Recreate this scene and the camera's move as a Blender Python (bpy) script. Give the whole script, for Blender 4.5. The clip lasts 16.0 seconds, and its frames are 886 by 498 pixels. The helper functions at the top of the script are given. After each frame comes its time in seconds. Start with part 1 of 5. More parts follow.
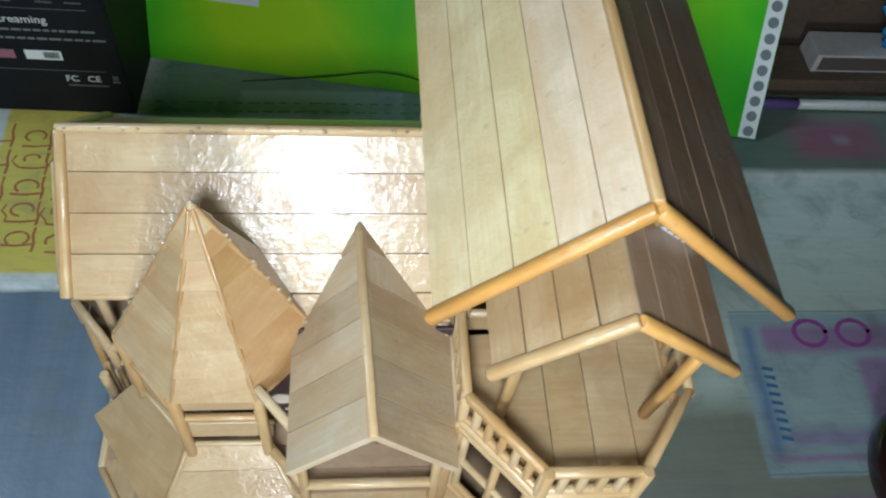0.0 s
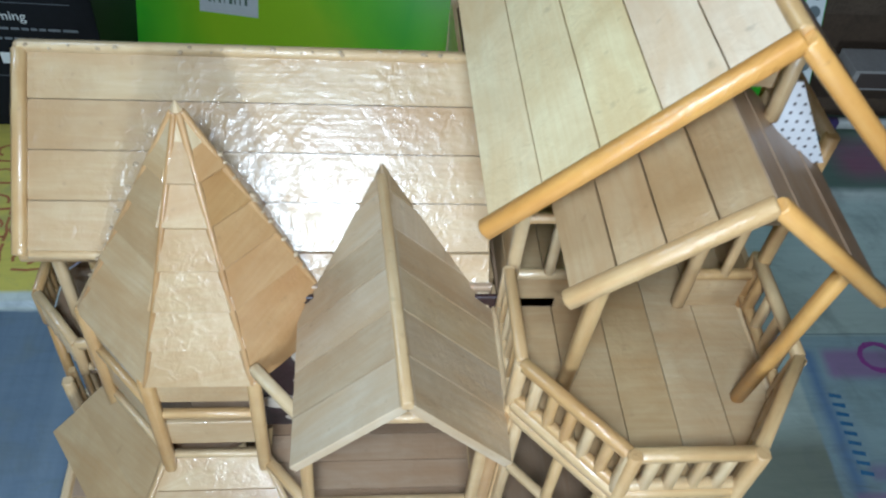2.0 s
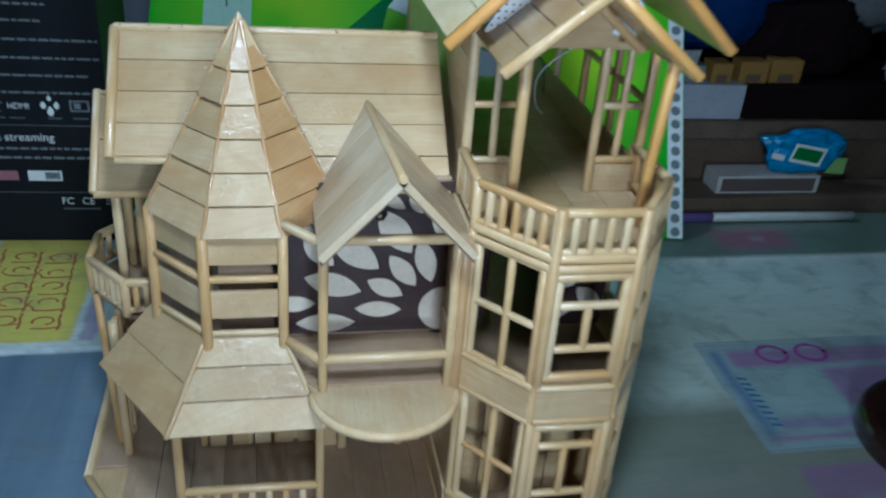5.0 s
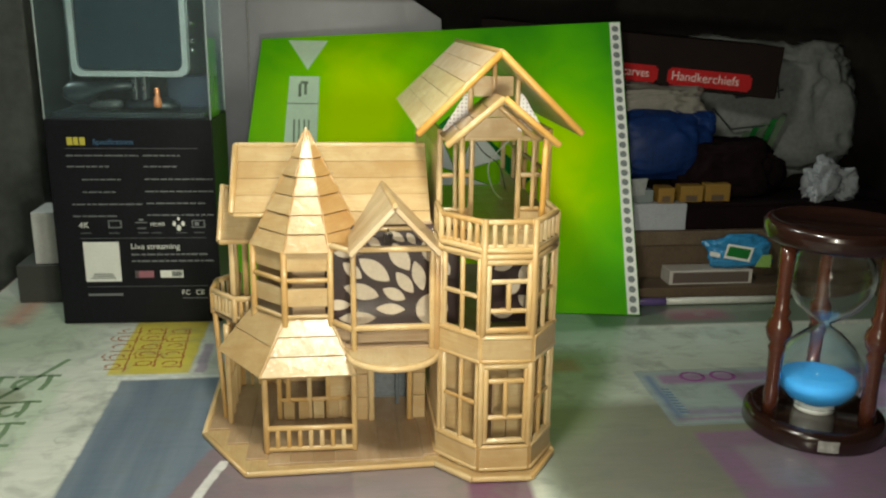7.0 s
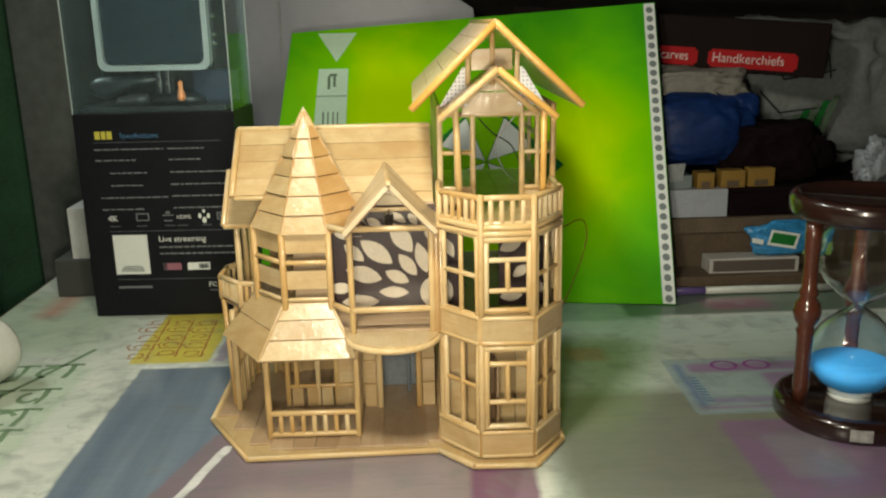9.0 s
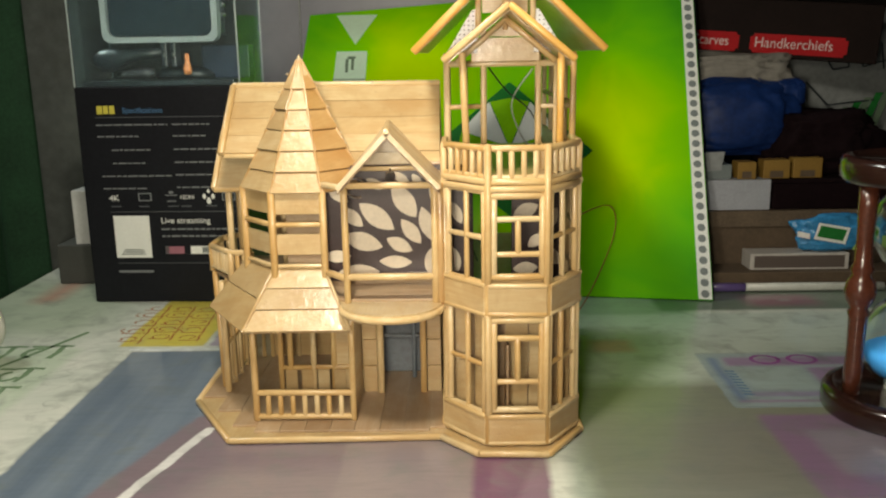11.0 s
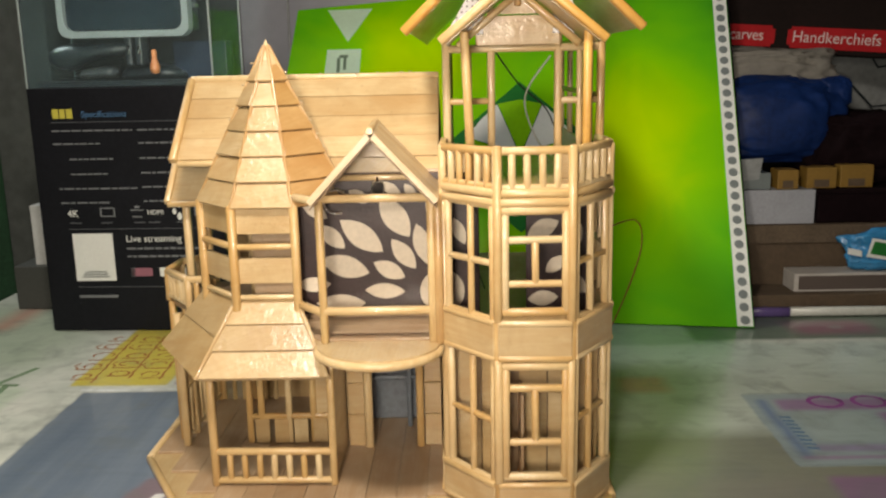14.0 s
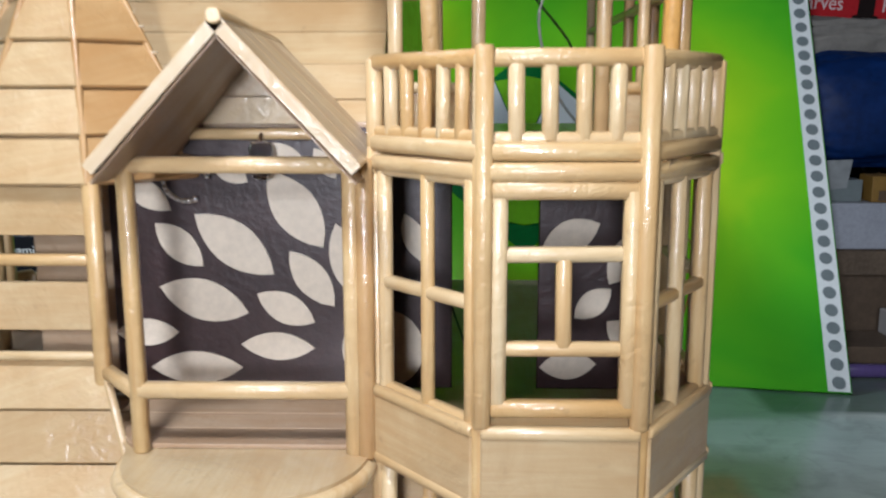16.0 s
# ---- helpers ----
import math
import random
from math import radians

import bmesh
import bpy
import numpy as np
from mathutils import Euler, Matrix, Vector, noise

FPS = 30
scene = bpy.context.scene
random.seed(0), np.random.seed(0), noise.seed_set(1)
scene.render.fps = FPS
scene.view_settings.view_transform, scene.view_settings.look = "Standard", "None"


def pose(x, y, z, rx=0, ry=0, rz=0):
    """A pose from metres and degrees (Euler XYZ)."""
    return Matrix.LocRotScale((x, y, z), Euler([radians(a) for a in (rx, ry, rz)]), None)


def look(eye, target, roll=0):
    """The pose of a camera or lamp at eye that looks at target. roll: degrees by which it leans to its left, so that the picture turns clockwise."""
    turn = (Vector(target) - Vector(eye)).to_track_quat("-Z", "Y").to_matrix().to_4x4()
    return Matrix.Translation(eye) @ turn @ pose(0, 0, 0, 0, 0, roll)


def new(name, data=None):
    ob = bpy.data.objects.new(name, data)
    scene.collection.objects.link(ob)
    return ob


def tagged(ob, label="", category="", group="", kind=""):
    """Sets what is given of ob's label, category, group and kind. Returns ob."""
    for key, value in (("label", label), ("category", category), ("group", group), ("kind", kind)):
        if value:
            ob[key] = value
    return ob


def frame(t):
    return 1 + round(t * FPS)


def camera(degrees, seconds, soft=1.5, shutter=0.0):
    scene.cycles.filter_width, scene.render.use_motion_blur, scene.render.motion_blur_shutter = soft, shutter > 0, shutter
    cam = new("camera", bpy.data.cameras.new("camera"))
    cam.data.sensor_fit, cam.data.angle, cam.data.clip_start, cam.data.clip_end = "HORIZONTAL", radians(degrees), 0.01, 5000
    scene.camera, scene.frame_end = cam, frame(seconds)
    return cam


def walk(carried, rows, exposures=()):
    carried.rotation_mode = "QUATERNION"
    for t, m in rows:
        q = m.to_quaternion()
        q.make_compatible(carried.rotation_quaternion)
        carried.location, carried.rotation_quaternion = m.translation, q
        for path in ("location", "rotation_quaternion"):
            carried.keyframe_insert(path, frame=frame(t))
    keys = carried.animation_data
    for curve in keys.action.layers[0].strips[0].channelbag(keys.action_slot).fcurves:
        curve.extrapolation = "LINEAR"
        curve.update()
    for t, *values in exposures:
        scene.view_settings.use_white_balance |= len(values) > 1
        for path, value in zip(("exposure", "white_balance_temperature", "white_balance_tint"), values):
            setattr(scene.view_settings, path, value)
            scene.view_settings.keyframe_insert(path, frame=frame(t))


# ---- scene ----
cam = camera(54.1, 16.0, soft=2.2, shutter=0.4)
# seconds, eye (x, y, z), yaw, pitch, roll
PATH = [
    (0, -0.0021, -0.0613, 0.3062, -9.57, -54.93, 7.77),
    (0.5, -0.0074, -0.0587, 0.2923, -9.38, -53.99, 7.67),
    (1, -0.0093, -0.0600, 0.2838, -9.48, -52.28, 7.85),
    (1.5, -0.0135, -0.0660, 0.2738, -9.61, -50.40, 7.86),
    (2, -0.0086, -0.0632, 0.2531, -9.14, -48.21, 7.05),
    (2.5, -0.0100, -0.0652, 0.2383, -9.28, -46.31, 6.72),
    (3, -0.0097, -0.0679, 0.2248, -8.98, -44.19, 5.86),
    (3.5, -0.0169, -0.0691, 0.2150, -8.47, -42.45, 5.39),
    (4, -0.0206, -0.0686, 0.1998, -8.67, -40.14, 5.69),
    (4.5, -0.0232, -0.0900, 0.1913, -11.00, -35.89, 6.15),
    (5, -0.0294, -0.1775, 0.2131, -12.27, -28.17, 4.66),
    (7.5, -0.0171, -0.3588, 0.2064, -5.31, -15.01, 0.20),
    (8, -0.0082, -0.3570, 0.2024, -3.84, -14.89, -0.30),
    (8.5, 0.0013, -0.3543, 0.2039, -2.93, -14.88, -0.94),
    (9, 0.0122, -0.3503, 0.1943, -1.80, -14.74, -1.23),
    (11.5, 0.0270, -0.3040, 0.1510, 1.02, -12.42, -0.79),
    (12, 0.0237, -0.2897, 0.1462, 1.01, -12.33, -0.68),
    (12.5, 0.0221, -0.2880, 0.1444, 0.80, -12.04, -0.87),
    (13, 0.0244, -0.2794, 0.1445, 1.01, -12.20, -0.92),
    (13.5, 0.0265, -0.2759, 0.1445, 1.09, -11.99, -1.06),
    (14, 0.0287, -0.2528, 0.1470, 1.31, -11.88, -1.24),
    (14.5, 0.0304, -0.2061, 0.1506, 1.41, -10.55, -0.96),
    (15, 0.0362, -0.1658, 0.1392, 1.15, -9.76, -0.54),
    (15.5, 0.0374, -0.1432, 0.1265, 1.67, -9.31, -1.21),
    (16, 0.0362, -0.1143, 0.1172, 1.14, -10.16, -0.01),
]
LIGHTING = [(0.0, -0.72, 5250, 5), (2.0, -0.8, 4850, 4), (3.0, -0.8, 4800, 4), (4.2, -0.8, 4750, 4), (4.8, -0.96, 4450, 0), (5.2, -0.96, 4450, 0), (7.3, -0.36, 7300, 1), (9.2, -0.36, 7300, 3), (12.5, -0.3, 7500, 12), (14.0, -0.28, 7300, 14), (15.0, -0.42, 6000, 14), (16.0, -0.4, 5450, 14)]
walk(cam, [(t, pose(x, y, z, 0, 0, yaw) @ pose(0, 0, 0, 90 + pitch) @ pose(0, 0, 0, 0, 0, roll)) for t, x, y, z, yaw, pitch, roll in PATH], LIGHTING)

# ---- light: fixed stand-ins for the viewer's moving flash, a weak room lamp overhead, a dim room ----
world = bpy.data.worlds.new("room_air")
world.use_nodes = True
world.node_tree.nodes["Background"].inputs[0].default_value = (0.75, 0.88, 1.0, 1)
world.node_tree.nodes["Background"].inputs[1].default_value = 0.022
scene.world = world


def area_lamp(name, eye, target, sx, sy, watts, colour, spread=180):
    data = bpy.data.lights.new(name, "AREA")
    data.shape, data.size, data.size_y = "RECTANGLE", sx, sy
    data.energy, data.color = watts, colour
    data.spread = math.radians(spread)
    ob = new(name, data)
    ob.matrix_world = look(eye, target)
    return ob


# Three added lamps spread along the path of the one carried light.
area_lamp("hand_lamp", (-0.022, -0.352, 0.207), (-0.005, 0.05, 0.08), 0.03, 0.03, 0.22, (1.0, 0.95, 0.86), 105)
area_lamp("flash_stand_in_low", (0.008, -0.305, 0.14), (0.0, 0.05, 0.095), 0.03, 0.03, 0.31, (1.0, 0.95, 0.86), 105)
area_lamp("flash_stand_in_high", (-0.022, -0.11, 0.315), (0.0, 0.06, 0.09), 0.04, 0.04, 1.05, (1.0, 0.96, 0.9))
area_lamp("room_lamp", (-0.85, 0.33, 1.05), (-0.05, 0.05, 0.0), 0.30, 0.16, 7.5, (0.88, 0.97, 1.0))


# ---- materials ----
class Mat:
    """A node material, built step by step."""

    def __init__(self, name, rough=0.5, metal=0.0, coat=0.0):
        self.m = bpy.data.materials.new(name)
        self.m.use_nodes = True
        self.t = self.m.node_tree
        self.b = self.t.nodes["Principled BSDF"]
        self.b.inputs["Roughness"].default_value = rough
        self.b.inputs["Metallic"].default_value = metal
        self.b.inputs["Coat Weight"].default_value = coat

    def node(self, kind, **values):
        n = self.t.nodes.new(kind)
        for k, v in values.items():
            setattr(n, k, v)
        return n

    def link(self, a, b):
        self.t.links.new(a, b)

    def coords(self, kind="Object"):
        return self.node("ShaderNodeTexCoord").outputs[kind]

    def scaled(self, vec, s, loc=(0, 0, 0)):
        n = self.node("ShaderNodeMapping")
        n.inputs["Scale"].default_value = s if hasattr(s, "__len__") else (s, s, s)
        n.inputs["Location"].default_value = loc
        self.link(vec, n.inputs["Vector"])
        return n.outputs[0]

    def noise(self, vec, scale, detail=4.0, rough=0.55, distort=0.0):
        n = self.node("ShaderNodeTexNoise")
        n.inputs["Scale"].default_value = scale
        n.inputs["Detail"].default_value = detail
        n.inputs["Roughness"].default_value = rough
        n.inputs["Distortion"].default_value = distort
        self.link(vec, n.inputs["Vector"])
        return n.outputs["Fac"]

    def ramp(self, fac, stops):
        n = self.node("ShaderNodeValToRGB")
        e = n.color_ramp.elements
        while len(e) < len(stops):
            e.new(0.5)
        for el, (p, c) in zip(e, stops):
            el.position, el.color = p, (*c, 1) if len(c) == 3 else c
        self.link(fac, n.inputs[0])
        return n.outputs[0]

    def mix(self, fac, a, b, mode="MIX"):
        n = self.node("ShaderNodeMix", data_type="RGBA", blend_type=mode)
        for sock, v in ((n.inputs[0], fac), (n.inputs[6], a), (n.inputs[7], b)):
            if isinstance(v, (int, float)):
                sock.default_value = v
            elif isinstance(v, tuple):
                sock.default_value = (*v, 1)
            else:
                self.link(v, sock)
        return n.outputs[2]

    def math(self, op, a, b=0.0, c=0.0):
        n = self.node("ShaderNodeMath", operation=op)
        for sock, v in zip(n.inputs, (a, b, c)):
            if isinstance(v, (int, float)):
                sock.default_value = v
            else:
                self.link(v, sock)
        return n.outputs[0]

    def colour(self, c):
        if isinstance(c, tuple):
            self.b.inputs["Base Color"].default_value = (*c, 1)
        else:
            self.link(c, self.b.inputs["Base Color"])
        return self

    def rough(self, r):
        self.link(r, self.b.inputs["Roughness"])
        return self

    def bump(self, h, dist, strength=1.0):
        n = self.node("ShaderNodeBump")
        n.inputs["Distance"].default_value = dist
        n.inputs["Strength"].default_value = strength
        self.link(h, n.inputs["Height"])
        self.link(n.outputs[0], self.b.inputs["Normal"])
        self.link(n.outputs[0], self.b.inputs["Coat Normal"])
        return self


def wood(name, stops, rough=0.35, coat=0.6, grain=0.35, lacquer=0.00026):
    """Varnished stick wood: each piece has its own tone, grain along its length, and an uneven coat."""
    w = Mat(name, rough, 0.0, coat)
    w.b.inputs["Coat Roughness"].default_value = 0.16
    uv = w.coords("UV")
    info = w.node("ShaderNodeObjectInfo").outputs["Random"]
    tone = w.ramp(info, stops)
    fine = w.noise(w.scaled(uv, (60, 900, 1)), 1.0, 5, 0.6, 0.4)
    wide = w.noise(w.scaled(uv, (25, 90, 1)), 1.0, 3, 0.6, 0.8)
    dark = w.mix(1.0, tone, (0.80, 0.66, 0.5), "MULTIPLY")
    smudge = w.noise(w.scaled(w.coords("Object"), 75), 1.0, 4, 0.62, 0.8)
    tone = w.mix(w.math("MULTIPLY", w.ramp(smudge, [(0.4, (0, 0, 0)), (0.66, (1, 1, 1))]), 0.6), tone, w.mix(1.0, tone, (0.74, 0.66, 0.56), "MULTIPLY"))
    c = w.mix(w.math("MULTIPLY", w.ramp(fine, [(0.38, (0, 0, 0)), (0.7, (1, 1, 1))]), min(1.0, grain * 1.4)), tone, dark)
    c = w.mix(w.math("MULTIPLY", w.ramp(wide, [(0.42, (0, 0, 0)), (0.72, (1, 1, 1))]), 0.75), c, dark)
    obj = w.coords("Object")
    spots = w.noise(w.scaled(obj, 330), 1.0, 2, 0.5)
    c = w.mix(w.math("MULTIPLY", w.ramp(spots, [(0.68, (0, 0, 0)), (0.76, (1, 1, 1))]), 0.25), c, (0.2, 0.12, 0.055))
    w.colour(c)
    w.rough(w.math("MULTIPLY_ADD", wide, 0.25, rough - 0.12))
    patch = w.ramp(w.noise(w.scaled(obj, 70), 1.0, 3, 0.6), [(0.35, (0.15, 0.15, 0.15)), (0.65, (1, 1, 1))])
    lumps = w.math("MULTIPLY", w.noise(w.scaled(obj, 430), 1.0, 3, 0.6, 0.9), patch)
    w.bump(w.math("ADD", lumps, w.math("MULTIPLY", fine, 0.22)), lacquer)
    return w.m


PLANK = wood("plank_wood", [(0.0, (0.43, 0.315, 0.165)), (0.3, (0.52, 0.385, 0.205)), (0.55, (0.57, 0.445, 0.26)), (0.8, (0.48, 0.345, 0.17)), (1.0, (0.60, 0.49, 0.30))])
# Cream tower-roof wood, raised paler to put light on the left slope.
LITROOF = wood("lit_tower_roof_wood", [(0.0, (0.84, 0.69, 0.47)), (0.35, (0.86, 0.76, 0.60)), (0.6, (0.82, 0.69, 0.36)), (1.0, (0.85, 0.70, 0.50))], 0.5, 0.3, 0.25)
PALEPLANK = wood("pale_plank_wood", [(0.0, (0.42, 0.32, 0.18)), (0.3, (0.62, 0.54, 0.39)), (0.55, (0.48, 0.36, 0.20)), (0.75, (0.66, 0.57, 0.42)), (1.0, (0.52, 0.41, 0.21))], 0.4, 0.5)
STICK = wood("stick_wood", [(0.0, (0.53, 0.35, 0.14)), (0.35, (0.62, 0.47, 0.25)), (0.7, (0.66, 0.54, 0.33)), (1.0, (0.56, 0.39, 0.17))], 0.4, 0.5, 0.5, 0.00032)
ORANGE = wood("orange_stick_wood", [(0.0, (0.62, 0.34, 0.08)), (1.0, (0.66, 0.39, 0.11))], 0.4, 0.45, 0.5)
# Dark wood for floors and backing; also paints shade on right-hand roof slopes.
FLOORSHADEWOOD = wood("floor_and_shade_wood", [(0.0, (0.30, 0.21, 0.13)), (0.5, (0.36, 0.26, 0.165)), (1.0, (0.42, 0.31, 0.2))], 0.5, 0.3)


def plain(name, c, rough=0.5, metal=0.0, coat=0.0, vary=0.12, scale=60.0, bump=0.0, spec=0.5):
    """A paint, plastic, paper or cloth with faint mottling at two scales."""
    p = Mat(name, rough, metal, coat)
    p.b.inputs["Specular IOR Level"].default_value = spec
    o = p.coords("Object")
    n = p.mix(0.5, p.noise(p.scaled(o, scale), 1.0, 4), p.noise(p.scaled(o, scale * 9), 1.0, 3))
    lo, hi = tuple(v * (1 - vary) for v in c), tuple(min(1.0, v * (1 + vary)) for v in c)
    p.colour(p.ramp(n, [(0.35, lo), (0.65, hi)]))
    if bump:
        p.bump(n, bump)
    return p.m


# ---- mesh helpers, in millimetres ----
MM = 0.001


def V(x, y, z):
    return Vector((x, y, z)) * MM


def part(name, bm, material, parent=None, label="", smooth=False):
    """Links a bmesh as one mesh object, under a thing or a part if one is given."""
    bmesh.ops.recalc_face_normals(bm, faces=bm.faces)
    me = bpy.data.meshes.new(name)
    bm.to_mesh(me)
    bm.free()
    if smooth:
        for p in me.polygons:
            p.use_smooth = True
    me.materials.append(material)
    ob = new(name, me)
    if parent:
        ob.parent = parent
    if label:
        ob["label"] = label
    return ob


def thing(name, label, category, group="", at=(0, 0, 0), turn=0.0):
    ob = new(name)
    ob.empty_display_size = 0.01
    ob.matrix_world = Matrix.Translation(V(*at)) @ Matrix.Rotation(radians(turn), 4, "Z")
    return tagged(ob, label, category, group)


def uv_along(bm, axis, side):
    """Lays the texture along a piece: u down its length, v across, with a shift of its own."""
    layer = bm.loops.layers.uv.verify()
    du, dv = random.random() * 3, random.random() * 3
    for f in bm.faces:
        for l in f.loops:
            co = l.vert.co
            l[layer].uv = (co.dot(axis) + du, co.dot(side) + co.dot(axis.cross(side)) + dv)


def add_slab(bm, quad, thick, chamfer=0.25):
    """A thin board: quad is its outer face, the board lies behind it. Its outer edges are eased."""
    q = [V(*p) for p in quad]
    n = (q[1] - q[0]).cross(q[-1] - q[0])
    if n.length < 1e-12:
        n = (q[2] - q[1]).cross(q[0] - q[1])
    n.normalize()
    mid = sum(q, Vector()) / len(q)
    c = chamfer * MM
    top = [bm.verts.new(p + (mid - p).normalized() * c * 1.4) for p in q]
    rim = [bm.verts.new(p - n * c) for p in q]
    low = [bm.verts.new(p - n * thick * MM) for p in q]
    bm.faces.new(top)
    bm.faces.new(low[::-1])
    k = len(q)
    for i in range(k):
        j = (i + 1) % k
        bm.faces.new((rim[i], rim[j], top[j], top[i]))
        bm.faces.new((low[i], low[j], rim[j], rim[i]))


def slab(name, quad, thick, mat, parent, label="", chamfer=0.25):
    bm = bmesh.new()
    add_slab(bm, quad, thick, chamfer)
    axis = (V(*quad[1]) - V(*quad[0])).normalized()
    side = (V(*quad[2]) - V(*quad[1])).normalized()
    uv_along(bm, axis, side)
    return part(name, bm, mat, parent, label)


def lerp(a, b, t):
    return tuple(p + (q - p) * t for p, q in zip(a, b))


def planks(parent, a, b, c, d, n, mat, th=1.3, gap=0.07, wob=0.25, name="plank", lap=0.0):
    """Strips along a-b, stacked from the edge a-b to the edge d-c; seen from outside a, b, c, d run anticlockwise."""
    nn = (Vector(b) - Vector(a)).cross(Vector(d) - Vector(a)).normalized()
    for i in range(n):
        t0, t1 = i / n, (i + 1) / n
        off = nn * (random.uniform(-wob, wob) * 0.5)
        g = gap / max(0.1, (Vector(d) - Vector(a)).length)
        q = [lerp(a, d, t0 + g), lerp(b, c, t0 + g), lerp(b, c, t1 - g), lerp(a, d, t1 - g)]
        q = [tuple(Vector(p) + off + nn * (lap if k < 2 else 0.0)) for k, p in enumerate(q)]
        slab(name, q, th, mat, parent)


def square(a):
    """The outline of a split stick: a square with well-rounded corners."""
    return 0.96 / (abs(math.cos(a)) ** 5 + abs(math.sin(a)) ** 5) ** (1 / 5)


def add_stick(bm, p0, p1, r, sides=12, flat=1.0):
    a, b = V(*p0), V(*p1)
    ax = (b - a).normalized()
    ref = Vector((0, 0, 1)) if abs(ax.z) < 0.9 else Vector((0, 1, 0))
    s = ax.cross(ref).normalized()
    u = s.cross(ax)
    rings = []
    length = (b - a).length
    e = min(0.35 * MM, length * 0.1)
    for p, k in ((a, 0.82), (a + ax * e, 1.0), (b - ax * e, 1.0), (b, 0.82)):
        rings.append([bm.verts.new(p + (s * math.cos(2 * math.pi * i / sides) + u * flat * math.sin(2 * math.pi * i / sides)) * r * MM * k * square(2 * math.pi * i / sides)) for i in range(sides)])
    for r0, r1 in zip(rings, rings[1:]):
        for i in range(sides):
            j = (i + 1) % sides
            bm.faces.new((r0[i], r0[j], r1[j], r1[i])).smooth = True
    bm.faces.new(rings[0][::-1])
    bm.faces.new(rings[-1])
    return ax, s


def stick(name, p0, p1, r, mat, parent, label=""):
    bm = bmesh.new()
    jit = 0.12
    q0 = tuple(v + random.uniform(-jit, jit) for v in p0)
    q1 = tuple(v + random.uniform(-jit, jit) for v in p1)
    ax, s = add_stick(bm, q0, q1, r * random.uniform(0.94, 1.06))
    uv_along(bm, ax, s)
    return part(name, bm, mat, parent, label)


def add_box(bm, x0, x1, y0, y1, z0, z1, bevel=0.0):
    v = [bm.verts.new(V(x, y, z)) for x in (x0, x1) for y in (y0, y1) for z in (z0, z1)]
    faces = [bm.faces.new([v[i] for i in f]) for f in ((0, 1, 3, 2), (4, 6, 7, 5), (0, 4, 5, 1), (2, 3, 7, 6), (0, 2, 6, 4), (1, 5, 7, 3))]
    if bevel:
        edges = list({e for f in faces for e in f.edges})
        bmesh.ops.bevel(bm, geom=edges, offset=bevel * MM, segments=2, affect="EDGES", profile=0.6)


def box(name, dims, mat, parent=None, bevel=0.4, label=""):
    bm = bmesh.new()
    add_box(bm, *dims, bevel)
    uv_along(bm, Vector((1, 0, 0)), Vector((0, 1, 0)))
    return part(name, bm, mat, parent, label)


def prism(name, outline, z0, z1, mat, parent=None, label="", bevel=0.3):
    """An upright slab over an outline of (x, y)."""
    bm = bmesh.new()
    lo = [bm.verts.new(V(x, y, z0)) for x, y in outline]
    hi = [bm.verts.new(V(x, y, z1)) for x, y in outline]
    bm.faces.new(lo[::-1])
    top = bm.faces.new(hi)
    for i in range(len(lo)):
        j = (i + 1) % len(lo)
        bm.faces.new((lo[i], lo[j], hi[j], hi[i]))
    if bevel:
        bmesh.ops.bevel(bm, geom=list(top.edges), offset=bevel * MM, segments=1, affect="EDGES")
    uv_along(bm, Vector((0, 1, 0)), Vector((1, 0, 0)))
    return part(name, bm, mat, parent, label)


def lathe(name, profile, mat, parent=None, sides=32, at=(0, 0, 0), label=""):
    bm = bmesh.new()
    rings = []
    for r, z in profile:
        rings.append([bm.verts.new(V(at[0] + r * math.cos(2 * math.pi * i / sides), at[1] + r * math.sin(2 * math.pi * i / sides), at[2] + z)) for i in range(sides)])
    for r0, r1 in zip(rings, rings[1:]):
        for i in range(sides):
            j = (i + 1) % sides
            bm.faces.new((r0[i], r0[j], r1[j], r1[i])).smooth = True
    if profile[0][0] > 0.01:
        bm.faces.new(rings[0][::-1])
    if profile[-1][0] > 0.01:
        bm.faces.new(rings[-1])
    bmesh.ops.remove_doubles(bm, verts=bm.verts, dist=1e-7)
    uv_along(bm, Vector((0, 0, 1)), Vector((1, 0, 0)))
    return part(name, bm, mat, parent, label)


# ---- the model house, made of craft sticks and bamboo skewers ----
house = thing("model_house", "miniature varnished wooden house built of craft sticks and skewers", "model house", "", (1.2, 4.6, 0))
F1, F2, F3 = 3.0, 57.5, 108.0  # tops of the three floors


def roof(name, a, b, c, d, n, mat, th=1.3, wob=0.25, lap=0.0):
    """A roof slope: a thin backing sheet with its planks on it."""
    nn = (Vector(b) - Vector(a)).cross(Vector(d) - Vector(a)).normalized()
    inner = [tuple(Vector(p) - nn * (th + 0.15)) for p in (a, b, c, d)]
    base = slab(name, inner, 0.6, PLANK, house)
    planks(base, a, b, c, d, n, mat, th, 0.12, wob, lap=lap)
    return base


